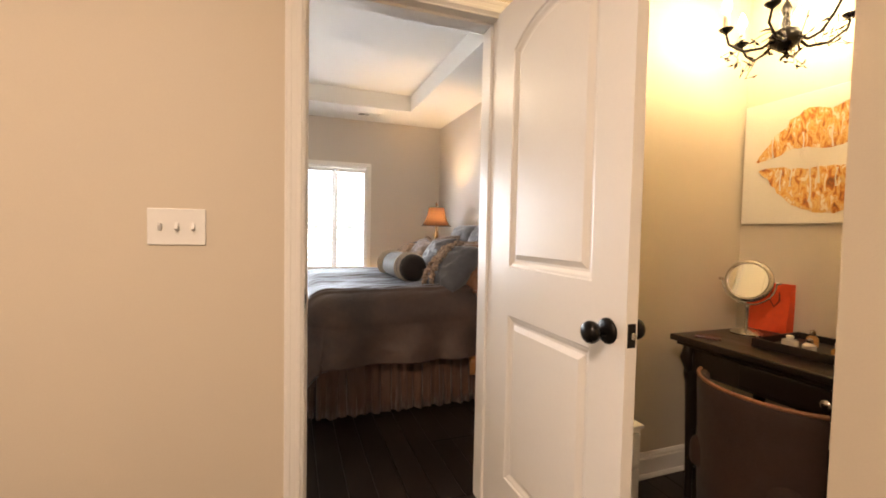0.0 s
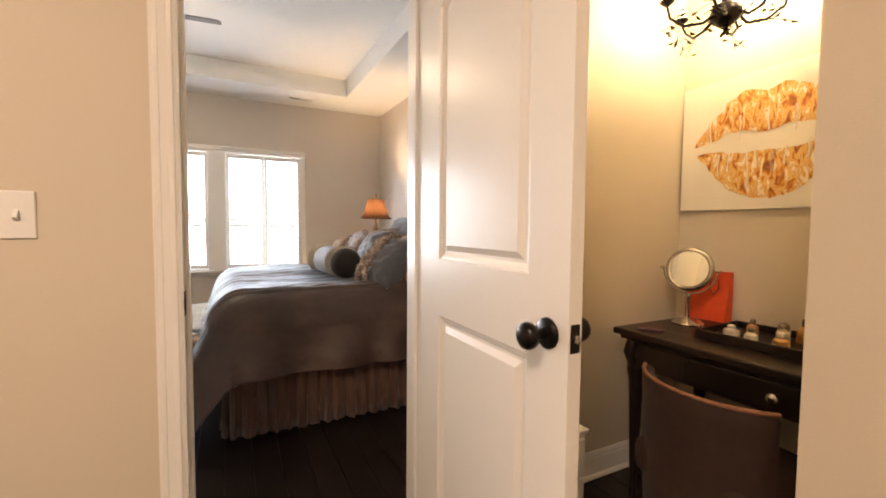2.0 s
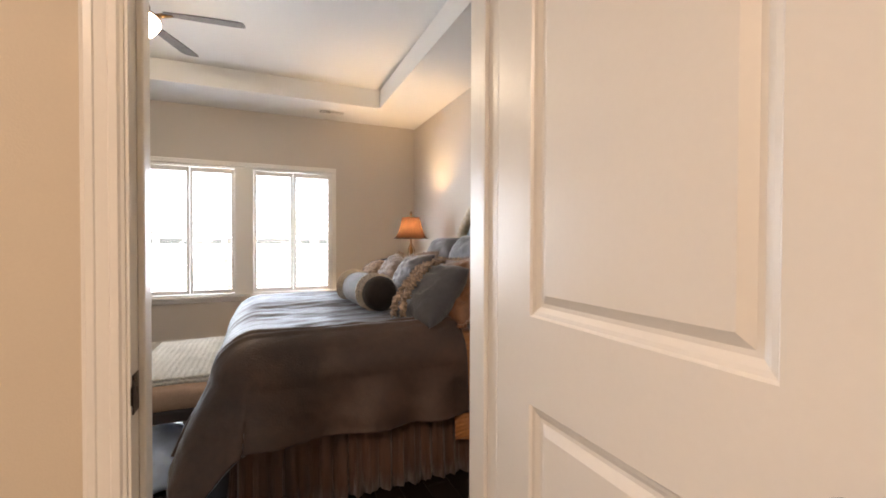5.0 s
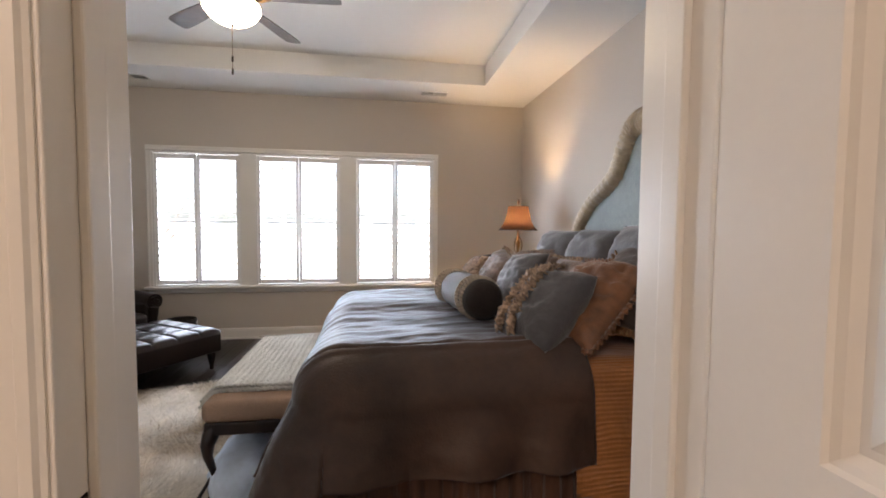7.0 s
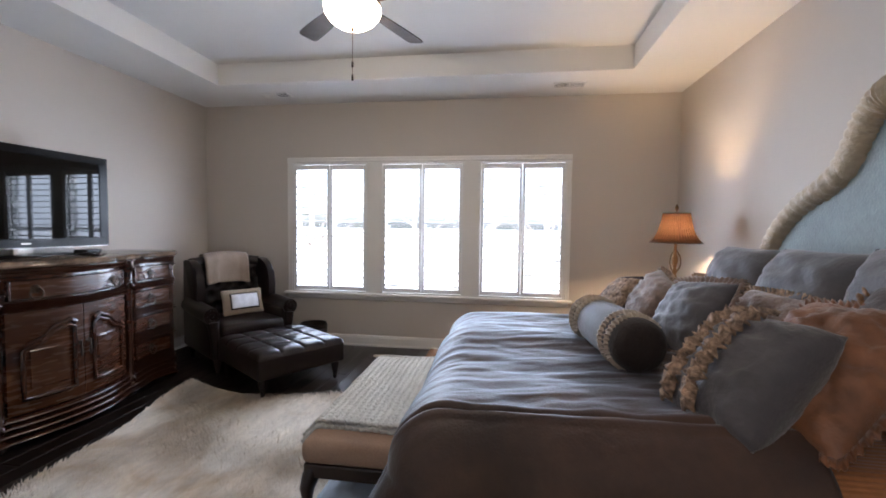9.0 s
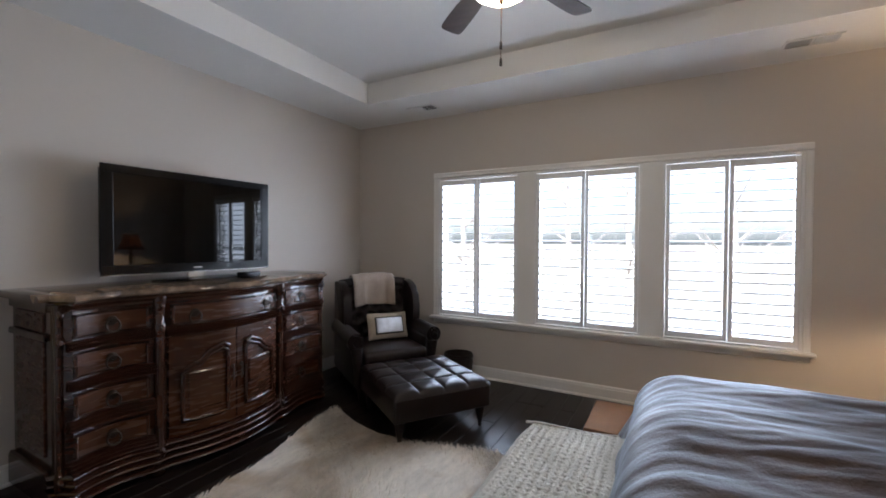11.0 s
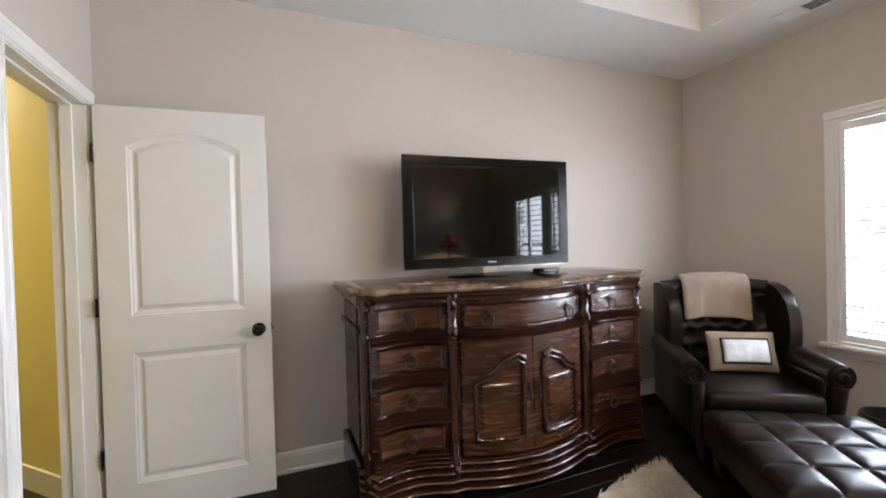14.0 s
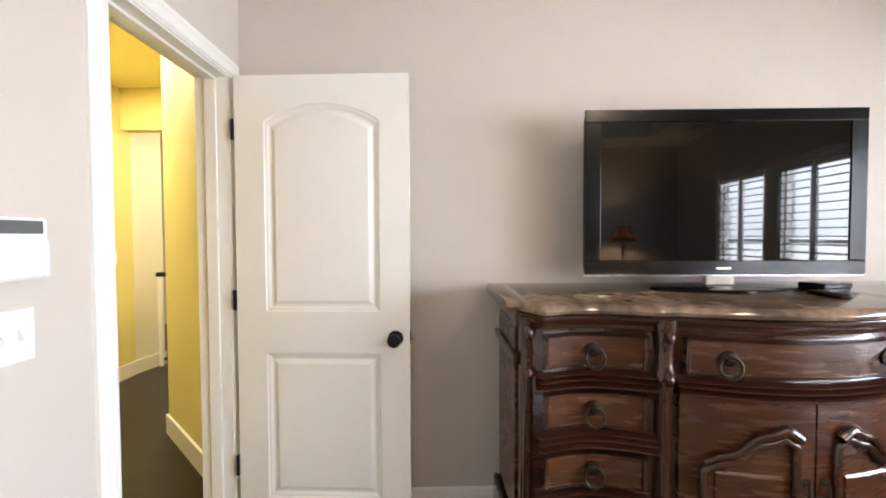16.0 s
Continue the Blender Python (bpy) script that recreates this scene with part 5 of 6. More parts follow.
# television on a glass foot
tv = thing("television", pose(-2.456, 4.078, 0, 0, 0, -2.8), "black flat-screen television standing on the dresser", "television")
W, Z0, Z1 = 0.580, 1.172, 1.862
part("housing", boxed(-0.075, -0.006, -W + 0.01, W - 0.01, Z0 + 0.01, Z1 - 0.01, 0.02, 3), M_TVBODY, tv)
for a, b, c, d in ((-W, W, Z0, Z0 + 0.060), (-W, W, Z1 - 0.052, Z1), (-W, -W + 0.068, Z0 + 0.060, Z1 - 0.052), (W - 0.068, W, Z0 + 0.060, Z1 - 0.052)):
    part("bezel", boxed(-0.012, 0.0, a, b, c, d, 0.003), M_TVBODY, tv)
part("screen", boxed(-0.012, -0.005, -W + 0.068, W - 0.068, Z0 + 0.060, Z1 - 0.052), M_SCREEN, tv, "dark glossy screen")
part("edge_strip", boxed(-0.016, -0.003, -W - 0.004, W + 0.004, Z0 - 0.006, Z0, 0.002), M_STEEL, tv)
part("neck", boxed(-0.05, -0.02, -0.06, 0.06, 1.126, Z0 + 0.03, 0.006), M_CLEARB, tv)
bm = bmesh.new()
lathe(bm, [(0, 1.113), (1, 1.113), (1.0, 1.122), (0.97, 1.126), (0, 1.126)], 40, Matrix.Translation((0.02, 0.0, 0)) @ Matrix.Diagonal((0.135, 0.31, 1, 1)))
part("stand_foot", bm, M_TVBODY, tv, smooth=40)
part("logo_strip", boxed(0.0, 0.001, -0.03, 0.03, Z0 + 0.024, Z0 + 0.030), M_STEEL, tv)
bx = thing("set_top_box", pose(-2.36, 4.42, 1.1125, 0, 0, 12), "small black media box on the dresser", "media box")
part("case", boxed(-0.05, 0.05, -0.075, 0.075, 0.0135, 0.036, 0.006), M_TVBODY, bx)
part("foot_pad", boxed(-0.045, 0.045, -0.07, 0.07, 0.0, 0.0135, 0.003), M_TVBODY, bx)
rm = thing("remote_control", pose(-2.22, 4.30, 1.113, 0, 0, 80), "black remote control lying on the dresser", "remote")
part("case", boxed(-0.02, 0.02, -0.085, 0.085, 0.0, 0.018, 0.007, 3), M_TVBODY, rm)
for k in range(4):
    part("button", boxed(-0.008, 0.008, -0.06 + 0.03 * k, -0.045 + 0.03 * k, 0.017, 0.020, 0.001), M_RAIL, rm)

# leather wing chair with a long tufted ottoman
CH = pose(-1.866, 5.56, 0, 0, 0, -34)
CHAIR = CH @ pose(0, -0.035, 0) @ Matrix.Diagonal((1, 0.91, 0.955, 1))
chair = thing("wing_chair", CHAIR, "dark brown tufted leather wing chair with rolled arms", "armchair")


def tufted(bm, nu, nv, place, rows, cols, depth, diamond):
    """A padded sheet over (u, v) in 0..1 with buttons sunk in a grid."""
    def dip(u, v):
        best = 9.0
        for j in range(rows + 1):
            for i in range(-1, cols + 2):
                du = (u - (i + (0.5 if diamond and j % 2 else 0.0)) / cols) * cols
                dv = (v - j / rows) * rows
                best = min(best, du * du + dv * dv)
        return math.exp(-best * 9.0)
    grid = [[bm.verts.new(place(i / nu, j / nv, -depth * dip(i / nu, j / nv))) for i in range(nu + 1)] for j in range(nv + 1)]
    for a, b in zip(grid, grid[1:]):
        for i in range(nu):
            bm.faces.new([a[i], a[i + 1], b[i + 1], b[i]])
    return bm


def back_place(u, v, d):
    a = (u - 0.5) * 2
    return Vector((-0.22 - 0.10 * v + 0.05 * a * a + d, a * 0.33, 0.40 + 0.60 * v + 0.03 * math.cos(a * 1.5)))


part("back_shell", boxed(-0.46, -0.30, -0.36, 0.36, 0.16, 1.0, 0.05, 4), M_LEATHER, chair, smooth=50)
part("back_tufting", tufted(bmesh.new(), 48, 48, lambda u, v, d: back_place(u, v, d * 1.0) + Vector((0.03 * math.sin(math.pi * v) * math.sin(math.pi * u), 0, 0)), 5, 5, 0.05, True), M_LEATHER, chair, "button-tufted leather back", smooth=80)
for j in range(1, 5):
    for i in range(6):
        u = (i + (0.5 if j % 2 else 0.0)) / 5
        if 0.03 < u < 0.97:
            q = back_place(u, j / 5, -0.042) + Vector((0.03 * math.sin(math.pi * j / 5) * math.sin(math.pi * u), 0, 0))
            part("button", lathe(bmesh.new(), [(0, -0.004), (0.012, 0), (0.009, 0.006), (0, 0.008)], 10, Matrix.Translation(q) @ pose(0, 0, 0, 0, 84)), M_LEATHER, chair)
part("top_roll", tube(bmesh.new(), [(-0.36 + 0.07 * (a * a), a * 0.37, 1.0 + 0.03 * math.cos(a * 1.5)) for a in (-1, -0.6, -0.2, 0.2, 0.6, 1)], 0.055, 14), M_LEATHER, chair, smooth=60)
for s in (-1, 1):
    bm = bmesh.new()
    outline = [(-0.42, 0.30), (-0.10, 0.46), (-0.02, 0.56), (0.02, 0.68), (0.015, 0.82), (-0.03, 0.94), (-0.14, 1.02), (-0.28, 1.045), (-0.40, 1.02)]
    prism(bm, smooth_line(outline, 4), Matrix(((1, 0, 0, 0), (0, 0, s, s * 0.34), (0, 1, 0, 0), (0, 0, 0, 1))), 0.075, 0.025)
    part("wing", bm, M_LEATHER, chair, smooth=50)
    part("arm_panel", boxed(-0.40, 0.34, *sorted((s * 0.32, s * 0.42)), 0.14, 0.55, 0.03, 3), M_LEATHER, chair, smooth=50)
    arm = part("arm_roll", tube(bmesh.new(), [(-0.28, s * 0.395, 0.585), (-0.05, s * 0.40, 0.575), (0.15, s * 0.405, 0.565), (0.365, s * 0.405, 0.555)], 0.078, 20), M_LEATHER, chair, "rolled leather arm", smooth=60)
    part("arm_scroll", tube(bmesh.new(), [(0.372, s * 0.405 + (0.066 - 0.0026 * k) * math.cos(k * 0.42 + 1.2) * s, 0.555 + (0.066 - 0.0026 * k) * math.sin(k * 0.42 + 1.2)) for k in range(24)], 0.007, 6), M_LEATHER, arm, smooth=60)
    part("arm_front", tube(bmesh.new(), [(0.345, s * 0.395, 0.50), (0.350, s * 0.385, 0.38), (0.345, s * 0.375, 0.26), (0.34, s * 0.375, 0.15)], [0.055, 0.045, 0.040, 0.042], 14), M_LEATHER, chair, smooth=60)
part("seat_cushion", boxed(-0.26, 0.40, -0.325, 0.325, 0.315, 0.455, 0.05, 5), M_LEATHER, chair, "loose leather seat cushion", smooth=60)
part("seat_frame", boxed(-0.40, 0.35, -0.36, 0.36, 0.14, 0.315, 0.015), M_LEATHER, chair, smooth=40)
for x in (-0.36, 0.30):
    for y in (-0.34, 0.34):
        part("leg", lathe(bmesh.new(), [(0.018, 0), (0.020, 0.02), (0.034, 0.09), (0.040, 0.145)], 14, pose(x, y, 0)), M_MAHOG, chair, smooth=50)

ott = thing("ottoman", CH, "dark leather ottoman with a square-tufted top", "ottoman")
OX0, OX1, OW, OT = 0.43, 1.235, 0.385, 0.375


def ott_place(u, v, d):
    x, y = OX0 + (OX1 - OX0) * u, -OW + 2 * OW * v
    e = (1 - abs(2 * u - 1) ** 12) * (1 - abs(2 * v - 1) ** 12)
    su = abs(math.sin(math.pi * u * 4)) ** 0.35
    sv = abs(math.sin(math.pi * v * 4)) ** 0.35
    return Vector((x, y, OT - 0.055 + 0.035 * e ** 0.5 + 0.020 * min(su, sv)))


part("tufted_top", tufted(bmesh.new(), 64, 64, ott_place, 4, 4, 0.0, False), M_LEATHER, ott, "square-tufted leather top", smooth=60)
part("body", boxed(OX0, OX1, -OW, OW, 0.155, OT - 0.05, 0.018, 3), M_LEATHER, ott, smooth=40)
for k in range(1, 4):
    for j in range(1, 4):
        q = ott_place(k / 4, j / 4, 0)
        part("button", lathe(bmesh.new(), [(0.011, 0), (0.009, 0.005), (0, 0.007)], 10, Matrix.Translation(q)), M_LEATHER, ott)
for x in (OX0 + 0.06, OX1 - 0.06):
    for y in (-OW + 0.06, OW - 0.06):
        part("leg", lathe(bmesh.new(), [(0.014, 0), (0.018, 0.015), (0.016, 0.03), (0.030, 0.09), (0.036, 0.13), (0.030, 0.16)], 14, pose(x, y, 0)), M_LEATHER, ott, smooth=50)

cp = pillow(CH @ pose(-0.05, 0.03, 0.562, 0, 0, 90) @ pose(0, 0, 0, -18), 0.42, 0.27, 0.12, M_CREAM, "cream pillow with a white dark-bordered centre", 41, group="cushion on the chair", crease=0.004)


def patch(x0, x1, z0, z1, w, h, t, off, n=14):
    """A cloth piece sewn on the front of a pillow, following its swell."""
    bm = bmesh.new()
    grid = []
    for j in range(n + 1):
        row = []
        for i in range(n + 1):
            x, z = x0 + (x1 - x0) * i / n, z0 + (z1 - z0) * j / n
            u, v = 2 * x / w, 2 * z / h
            row.append(bm.verts.new((x, -t / 2 * ((1 - abs(u) ** 2.6) * (1 - abs(v) ** 2.6)) ** 0.55 * 1.07 - off, z)))
        grid.append(row)
    for a, b in zip(grid, grid[1:]):
        for i in range(n):
            bm.faces.new([a[i], a[i + 1], b[i + 1], b[i]])
    return bm


thicken(part("border", patch(-0.142, 0.142, -0.082, 0.082, 0.42, 0.27, 0.12, 0.006), M_DARKV, cp, "dark brown border", smooth=80), 0.004)
thicken(part("centre_panel", patch(-0.130, 0.130, -0.070, 0.070, 0.42, 0.27, 0.12, 0.010), M_WHITECL, cp, "white centre panel", smooth=80), 0.004)

th = thing("throw_blanket", CHAIR, "beige fleece throw hanging over the chair back", "blanket")
bm = bmesh.new()
rows = []
for j in range(31):
    s = j / 30
    row = []
    for i in range(25):
        y = -0.24 + 0.48 * i / 24
        a = y / 0.37
        yy = y + 0.03 * s * math.sin(i * 0.5)
        if s < 0.35:
            x, z = -0.50 + 0.0 * s, 0.80 + 0.66 * s
        elif s < 0.6:
            t = (s - 0.35) / 0.25 * math.pi
            x, z = -0.375 - 0.125 * math.cos(t) * 0.75, 1.03 + 0.07 * math.sin(t)
        else:
            x, z = -0.275 + 0.12 * (s - 0.6), 1.03 - 0.62 * (s - 0.6)
        row.append(bm.verts.new((x + 0.06 * a * a + 0.0035 * math.sin(i * 0.8 + s * 4), yy, z + 0.03 * math.cos(a * 1.5) - 0.02 + ripple((y, s, 1), 5, 0.012))))
    rows.append(row)
for a, b in zip(rows, rows[1:]):
    for i in range(24):
        bm.faces.new([a[i], a[i + 1], b[i + 1], b[i]])
thicken(part("cloth", bm, M_BEIGE, th, smooth=80), 0.012)

bk = thing("basket", pose(-1.31, 6.01, 0) @ Matrix.Diagonal((1.05, 1.05, 1.55, 1)), "dark round woven basket by the window wall", "basket")
part("wall", lathe(bmesh.new(), [(0.0, 0.002), (0.11, 0.0), (0.13, 0.06), (0.14, 0.12), (0.135, 0.18), (0.127, 0.18), (0.13, 0.12), (0.12, 0.06), (0, 0.02)], 28), M_DARKV, bk, smooth=40)
for k in range(4):
    part("hoop", tube(bmesh.new(), [((0.126 + 0.004 * k) * math.cos(a), (0.126 + 0.004 * k) * math.sin(a), 0.035 + 0.042 * k) for a in (2 * math.pi * j / 28 for j in range(28))], 0.007, 6, True), M_LEATHER, bk)

box_ob = thing("cardboard_box", pose(0.035, 5.28, 0), "flat tan cardboard box lying by the window wall", "box")
part("body", boxed(0.0, 0.33, 0.0, 0.57, 0.0, 0.080, 0.004), M_CARD, box_ob)
part("lid", boxed(-0.006, 0.336, -0.006, 0.576, 0.0805, 0.105, 0.005), M_CARD, box_ob)

# fur rug
random.seed(4)
rug = thing("fur_rug", pose(0, 0, 0), "cream long-haired fur rug on the dark floor", "rug")
base = [(-1.86, 4.86), (-1.45, 4.70), (-1.10, 4.66), (-0.80, 4.70), (-0.42, 4.80), (-0.15, 4.66), (0.02, 4.30), (0.06, 3.80), (0.04, 3.30), (0.10, 2.85), (-0.10, 2.55), (-0.60, 2.62), (-1.00, 2.50), (-1.35, 2.72), (-1.55, 3.10), (-1.62, 3.55), (-1.66, 3.95), (-1.78, 4.35)]
ring = smooth_line(base + [base[0]], 8)[:-1]
edge = [(x + 0.018 * noise.noise(Vector((x * 9, y * 9, 0))), y + 0.018 * noise.noise(Vector((x * 9, y * 9, 5)))) for x, y in ring]
part("hide", prism(bmesh.new(), edge, Matrix.Translation((0, 0, 0.001)), 0.014), M_HIDE, rug)


def inside(x, y, poly):
    hit = False
    for (xa, ya), (xb, yb) in zip(poly, poly[1:] + poly[:1]):
        if (ya > y) != (yb > y) and x < (xb - xa) * (y - ya) / (yb - ya) + xa:
            hit = not hit
    return hit


verts, faces = [], []
poly = edge[::3]
while len(faces) < 42000:
    x, y = random.uniform(-1.92, 0.14), random.uniform(2.45, 4.92)
    if not inside(x, y, poly):
        continue
    flow = 2.2 + 2.6 * noise.noise(Vector((x * 1.1, y * 1.1, 3))) + random.gauss(0, 0.12)
    ln = random.uniform(0.07, 0.13)
    dx, dy = math.cos(flow) * ln, math.sin(flow) * ln
    up = random.uniform(0.0005, 0.004)
    w = 0.0026
    nx, ny = -dy / ln * w, dx / ln * w
    k = len(verts)
    verts += [(x - nx, y - ny, 0.014), (x + nx, y + ny, 0.014), (x + dx * 0.55 + nx * 0.8, y + dy * 0.55 + ny * 0.8, 0.018 + up), (x + dx, y + dy, 0.016 + up * 0.6)]
    faces.append((k, k + 1, k + 2, k + 3))
me = bpy.data.meshes.new("fur")
me.from_pydata(verts, [], faces)
me.materials.append(M_FUR)
fur = new("fur", me)
fur.parent = rug
tagged(fur, kind="stuff")

# ceiling fan
FX, FY = -0.185, 4.19
fan = thing("ceiling_fan", pose(FX, FY, 0), "dark-bladed ceiling fan with a lit glass bowl", "ceiling fan")
part("canopy", lathe(bmesh.new(), [(0, 2.924), (0.07, 2.924), (0.068, 2.90), (0.05, 2.875), (0.014, 2.865), (0.014, 2.83)], 24), M_BRASS, fan, smooth=50)
part("motor", lathe(bmesh.new(), [(0.014, 2.84), (0.06, 2.835), (0.105, 2.81), (0.115, 2.77), (0.105, 2.735), (0.07, 2.715), (0.05, 2.71), (0.05, 2.695), (0, 2.695)], 28), M_BRASS, fan, smooth=50)
for k in range(5):
    m = pose(0, 0, 2.73, 0, 0, -5 + 72 * k)
    bm = bmesh.new()
    prism(bm, smooth_line([(0.20, -0.045), (0.40, -0.062), (0.60, -0.068), (0.675, -0.062), (0.69, -0.03), (0.69, 0.03), (0.675, 0.062), (0.60, 0.068), (0.40, 0.062), (0.20, 0.045)], 3), m @ pose(0, 0, -0.004, 11, 0, 0), 0.007, 0.002)
    bl = part("blade", bm, M_FAN, fan)
    part("blade_iron", tube(bmesh.new(), [m @ Vector(p) for p in ((0.09, 0, 0.0), (0.14, 0.012, -0.012), (0.19, 0, -0.014), (0.25, 0, -0.010))], [0.014, 0.010, 0.016, 0.006], 8), M_BRASS, bl, smooth=60)
part("light_bowl", lathe(bmesh.new(), [(0.160, 2.690), (0.172, 2.675), (0.168, 2.645), (0.140, 2.605), (0.095, 2.575), (0.045, 2.560), (0.0, 2.556)], 32), M_BOWL, fan, "lit frosted glass bowl", smooth=60)
part("bowl_rim", lathe(bmesh.new(), [(0.158, 2.692), (0.164, 2.698), (0.174, 2.694), (0.172, 2.684), (0.158, 2.688), (0.158, 2.692)], 32), M_BRASS, fan, smooth=40)
part("bowl_finial", lathe(bmesh.new(), [(0.0, 2.562), (0.014, 2.556), (0.010, 2.545), (0.006, 2.535), (0, 2.53)], 14), M_BRASS, fan, smooth=50)
part("pull_chain", tube(bmesh.new(), [(0.0, 0, 2.535), (0.0, 0, 2.27)], 0.0022, 5), M_BRASS, fan)
for z in (2.34, 2.26):
    part("chain_fob", lathe(bmesh.new(), [(0, z - 0.02), (0.007, z - 0.016), (0.006, z + 0.016), (0, z + 0.024)], 10), M_DARKV, fan)

# outside: bare trees

def bare_tree(x, y, h, seed):
    random.seed(seed)
    t = thing("tree", pose(x, y, -3.0), "bare winter tree with a grey trunk", "tree", "trees outside")
    bm, tw = bmesh.new(), bmesh.new()
    tube(bm, [(0.05 * h * 0.1 * math.sin(k), 0.03 * math.cos(k * 1.3), h * k / 7) for k in range(8)], [0.16 * (1 - k / 8.5) * h / 9 for k in range(8)], 8)
    for k in range(26):
        z = h * random.uniform(0.25, 0.97)
        a, up, ln = random.uniform(0, 6.28), random.uniform(0.3, 0.9), random.uniform(0.15, 0.34) * h * (1.15 - z / h)
        p = Vector((0, 0, z))
        d = Vector((math.cos(a), math.sin(a), up)).normalized()
        pts = [p + d * ln * s / 4 + Vector((0, 0, 0.05 * ln * s * s / 8)) for s in range(5)]
        tube(bm, pts, [0.045 * h / 9 * (1 - s / 5) + 0.006 for s in range(5)], 5)
        for j in range(7):
            q = pts[random.randint(1, 4)]
            e = (d + Vector((random.gauss(0, 0.6), random.gauss(0, 0.6), random.gauss(0.2, 0.4)))).normalized()
            tube(tw, [q, q + e * ln * 0.25, q + e * ln * 0.45 + Vector((0, 0, 0.05))], [0.012, 0.008, 0.004], 4)
    part("trunk", bm, M_BARK, t, smooth=60)
    part("twigs", tw, M_BARK, t)


for k, (x, y, h) in enumerate(((-9, 22, 11), (-4.5, 26, 12), (-1.0, 21, 10), (3.0, 25, 12), (6.5, 20, 11), (10.5, 24, 12), (15, 22, 11), (20, 26, 12), (-15, 27, 12), (25, 21, 11))):
    bare_tree(x, y, h, 50 + k)


# ---- vanity nook ----
desk = thing("vanity_desk", pose(0, 0, 0), "black-brown wooden vanity desk with one drawer", "desk")
part("top", boxed(2.005, 2.585, 0.42, 1.615, 0.708, 0.735, 0.006, 3), M_EBONY, desk)
part("top_moulding", boxed(2.025, 2.58, 0.44, 1.595, 0.69, 0.7085, 0.006), M_EBONY, desk)
for a, b, c, d in ((2.05, 2.07, 0.50, 1.54), (2.53, 2.55, 0.50, 1.54), (2.07, 2.53, 0.48, 0.50), (2.07, 2.53, 1.54, 1.56)):
    part("apron", boxed(a, b, c, d, 0.575, 0.692, 0.003), M_EBONY, desk)
dr = part("drawer_front", boxed(2.040, 2.051, 0.72, 1.32, 0.590, 0.680, 0.003), M_EBONY, desk)
for y in (1.02,):
    part("knob", lathe(bmesh.new(), [(0, 0), (0.008, 0), (0.007, 0.010), (0.016, 0.018), (0.017, 0.024), (0.010, 0.030), (0, 0.031)], 16, pose(2.040, y, 0.636, 0, -90)), M_STEEL, dr, "glass and steel knob", smooth=50)
for x in (2.075, 2.525):
    for y in (0.495, 1.545):
        part("leg", lathe(bmesh.new(), [(0.016, 0), (0.018, 0.02), (0.014, 0.05), (0.024, 0.35), (0.030, 0.52), (0.038, 0.56), (0.034, 0.60), (0.034, 0.70)], 14, pose(x, y, 0)), M_EBONY, desk, smooth=50)
        part("bracket", tube(bmesh.new(), [(x - 0.03, y, 0.69), (x - 0.045, y, 0.64), (x - 0.03, y, 0.60), (x - 0.012, y, 0.55)], [0.022, 0.026, 0.020, 0.012], 8), M_EBONY, desk, smooth=60)

mir = thing("makeup_mirror", pose(2.355, 1.51, 0.735, 0, 0, 14), "round silver makeup mirror on a stand", "mirror")
part("foot", lathe(bmesh.new(), [(0, 0), (0.062, 0), (0.064, 0.006), (0.05, 0.016), (0.02, 0.022), (0.010, 0.03)], 32), M_STEEL, mir, smooth=50)
part("stem", lathe(bmesh.new(), [(0.009, 0.025), (0.007, 0.05), (0.0075, 0.12), (0.011, 0.128), (0.006, 0.140)], 14), M_STEEL, mir, smooth=50)
part("yoke", tube(bmesh.new(), [(0, 0.108 * math.sin(a), 0.245 - 0.108 * math.cos(a)) for a in (-1.57 + 3.14 * k / 20 for k in range(21))], 0.004, 8), M_STEEL, mir, smooth=60)
face = pose(0, 0, 0.245, 0, -90 + 14, 0)
hd = part("rim", lathe(bmesh.new(), [(0.082, -0.008), (0.096, -0.006), (0.099, 0.0), (0.096, 0.007), (0.086, 0.011), (0.080, 0.006)], 40, face), M_STEEL, mir, smooth=60)
part("glass", lathe(bmesh.new(), [(0, 0.006), (0.079, 0.006), (0.079, 0.0085), (0, 0.0085)], 40, face), M_MIRROR, hd, "round mirror glass")
part("glass_back", lathe(bmesh.new(), [(0, -0.007), (0.082, -0.007), (0.082, 0.001), (0, 0.001)], 40, face), M_STEEL, hd)
for s in (-1, 1):
    part("pivot", lathe(bmesh.new(), [(0, 0), (0.007, 0.002), (0.007, 0.018), (0, 0.022)], 12, pose(0, s * 0.104, 0.245, -90 * s)), M_STEEL, mir, smooth=50)

gb = thing("gift_bag", pose(2.545, 1.535, 0.735, 0, 0, 4), "bright orange paper gift bag with cord handles", "bag")
bm = bmesh.new()
lo = [bm.verts.new(p) for p in ((-0.03, -0.09, 0), (0.03, -0.09, 0), (0.03, 0.09, 0), (-0.03, 0.09, 0))]
hi = [bm.verts.new(p) for p in ((-0.012, -0.095, 0.222), (0.022, -0.095, 0.228), (0.022, 0.093, 0.228), (-0.012, 0.093, 0.222))]
bm.faces.new(lo)
for k in range(4):
    bm.faces.new([lo[k], lo[(k + 1) % 4], hi[(k + 1) % 4], hi[k]])
bmesh.ops.subdivide_edges(bm, edges=bm.edges[:], cuts=5, use_grid_fill=True)
for v in bm.verts:
    v.co.x += ripple((v.co.x, v.co.y * 3, v.co.z * 3), 6, 0.004)
thicken(part("paper_sack", bm, M_ORANGE, gb), 0.0015)
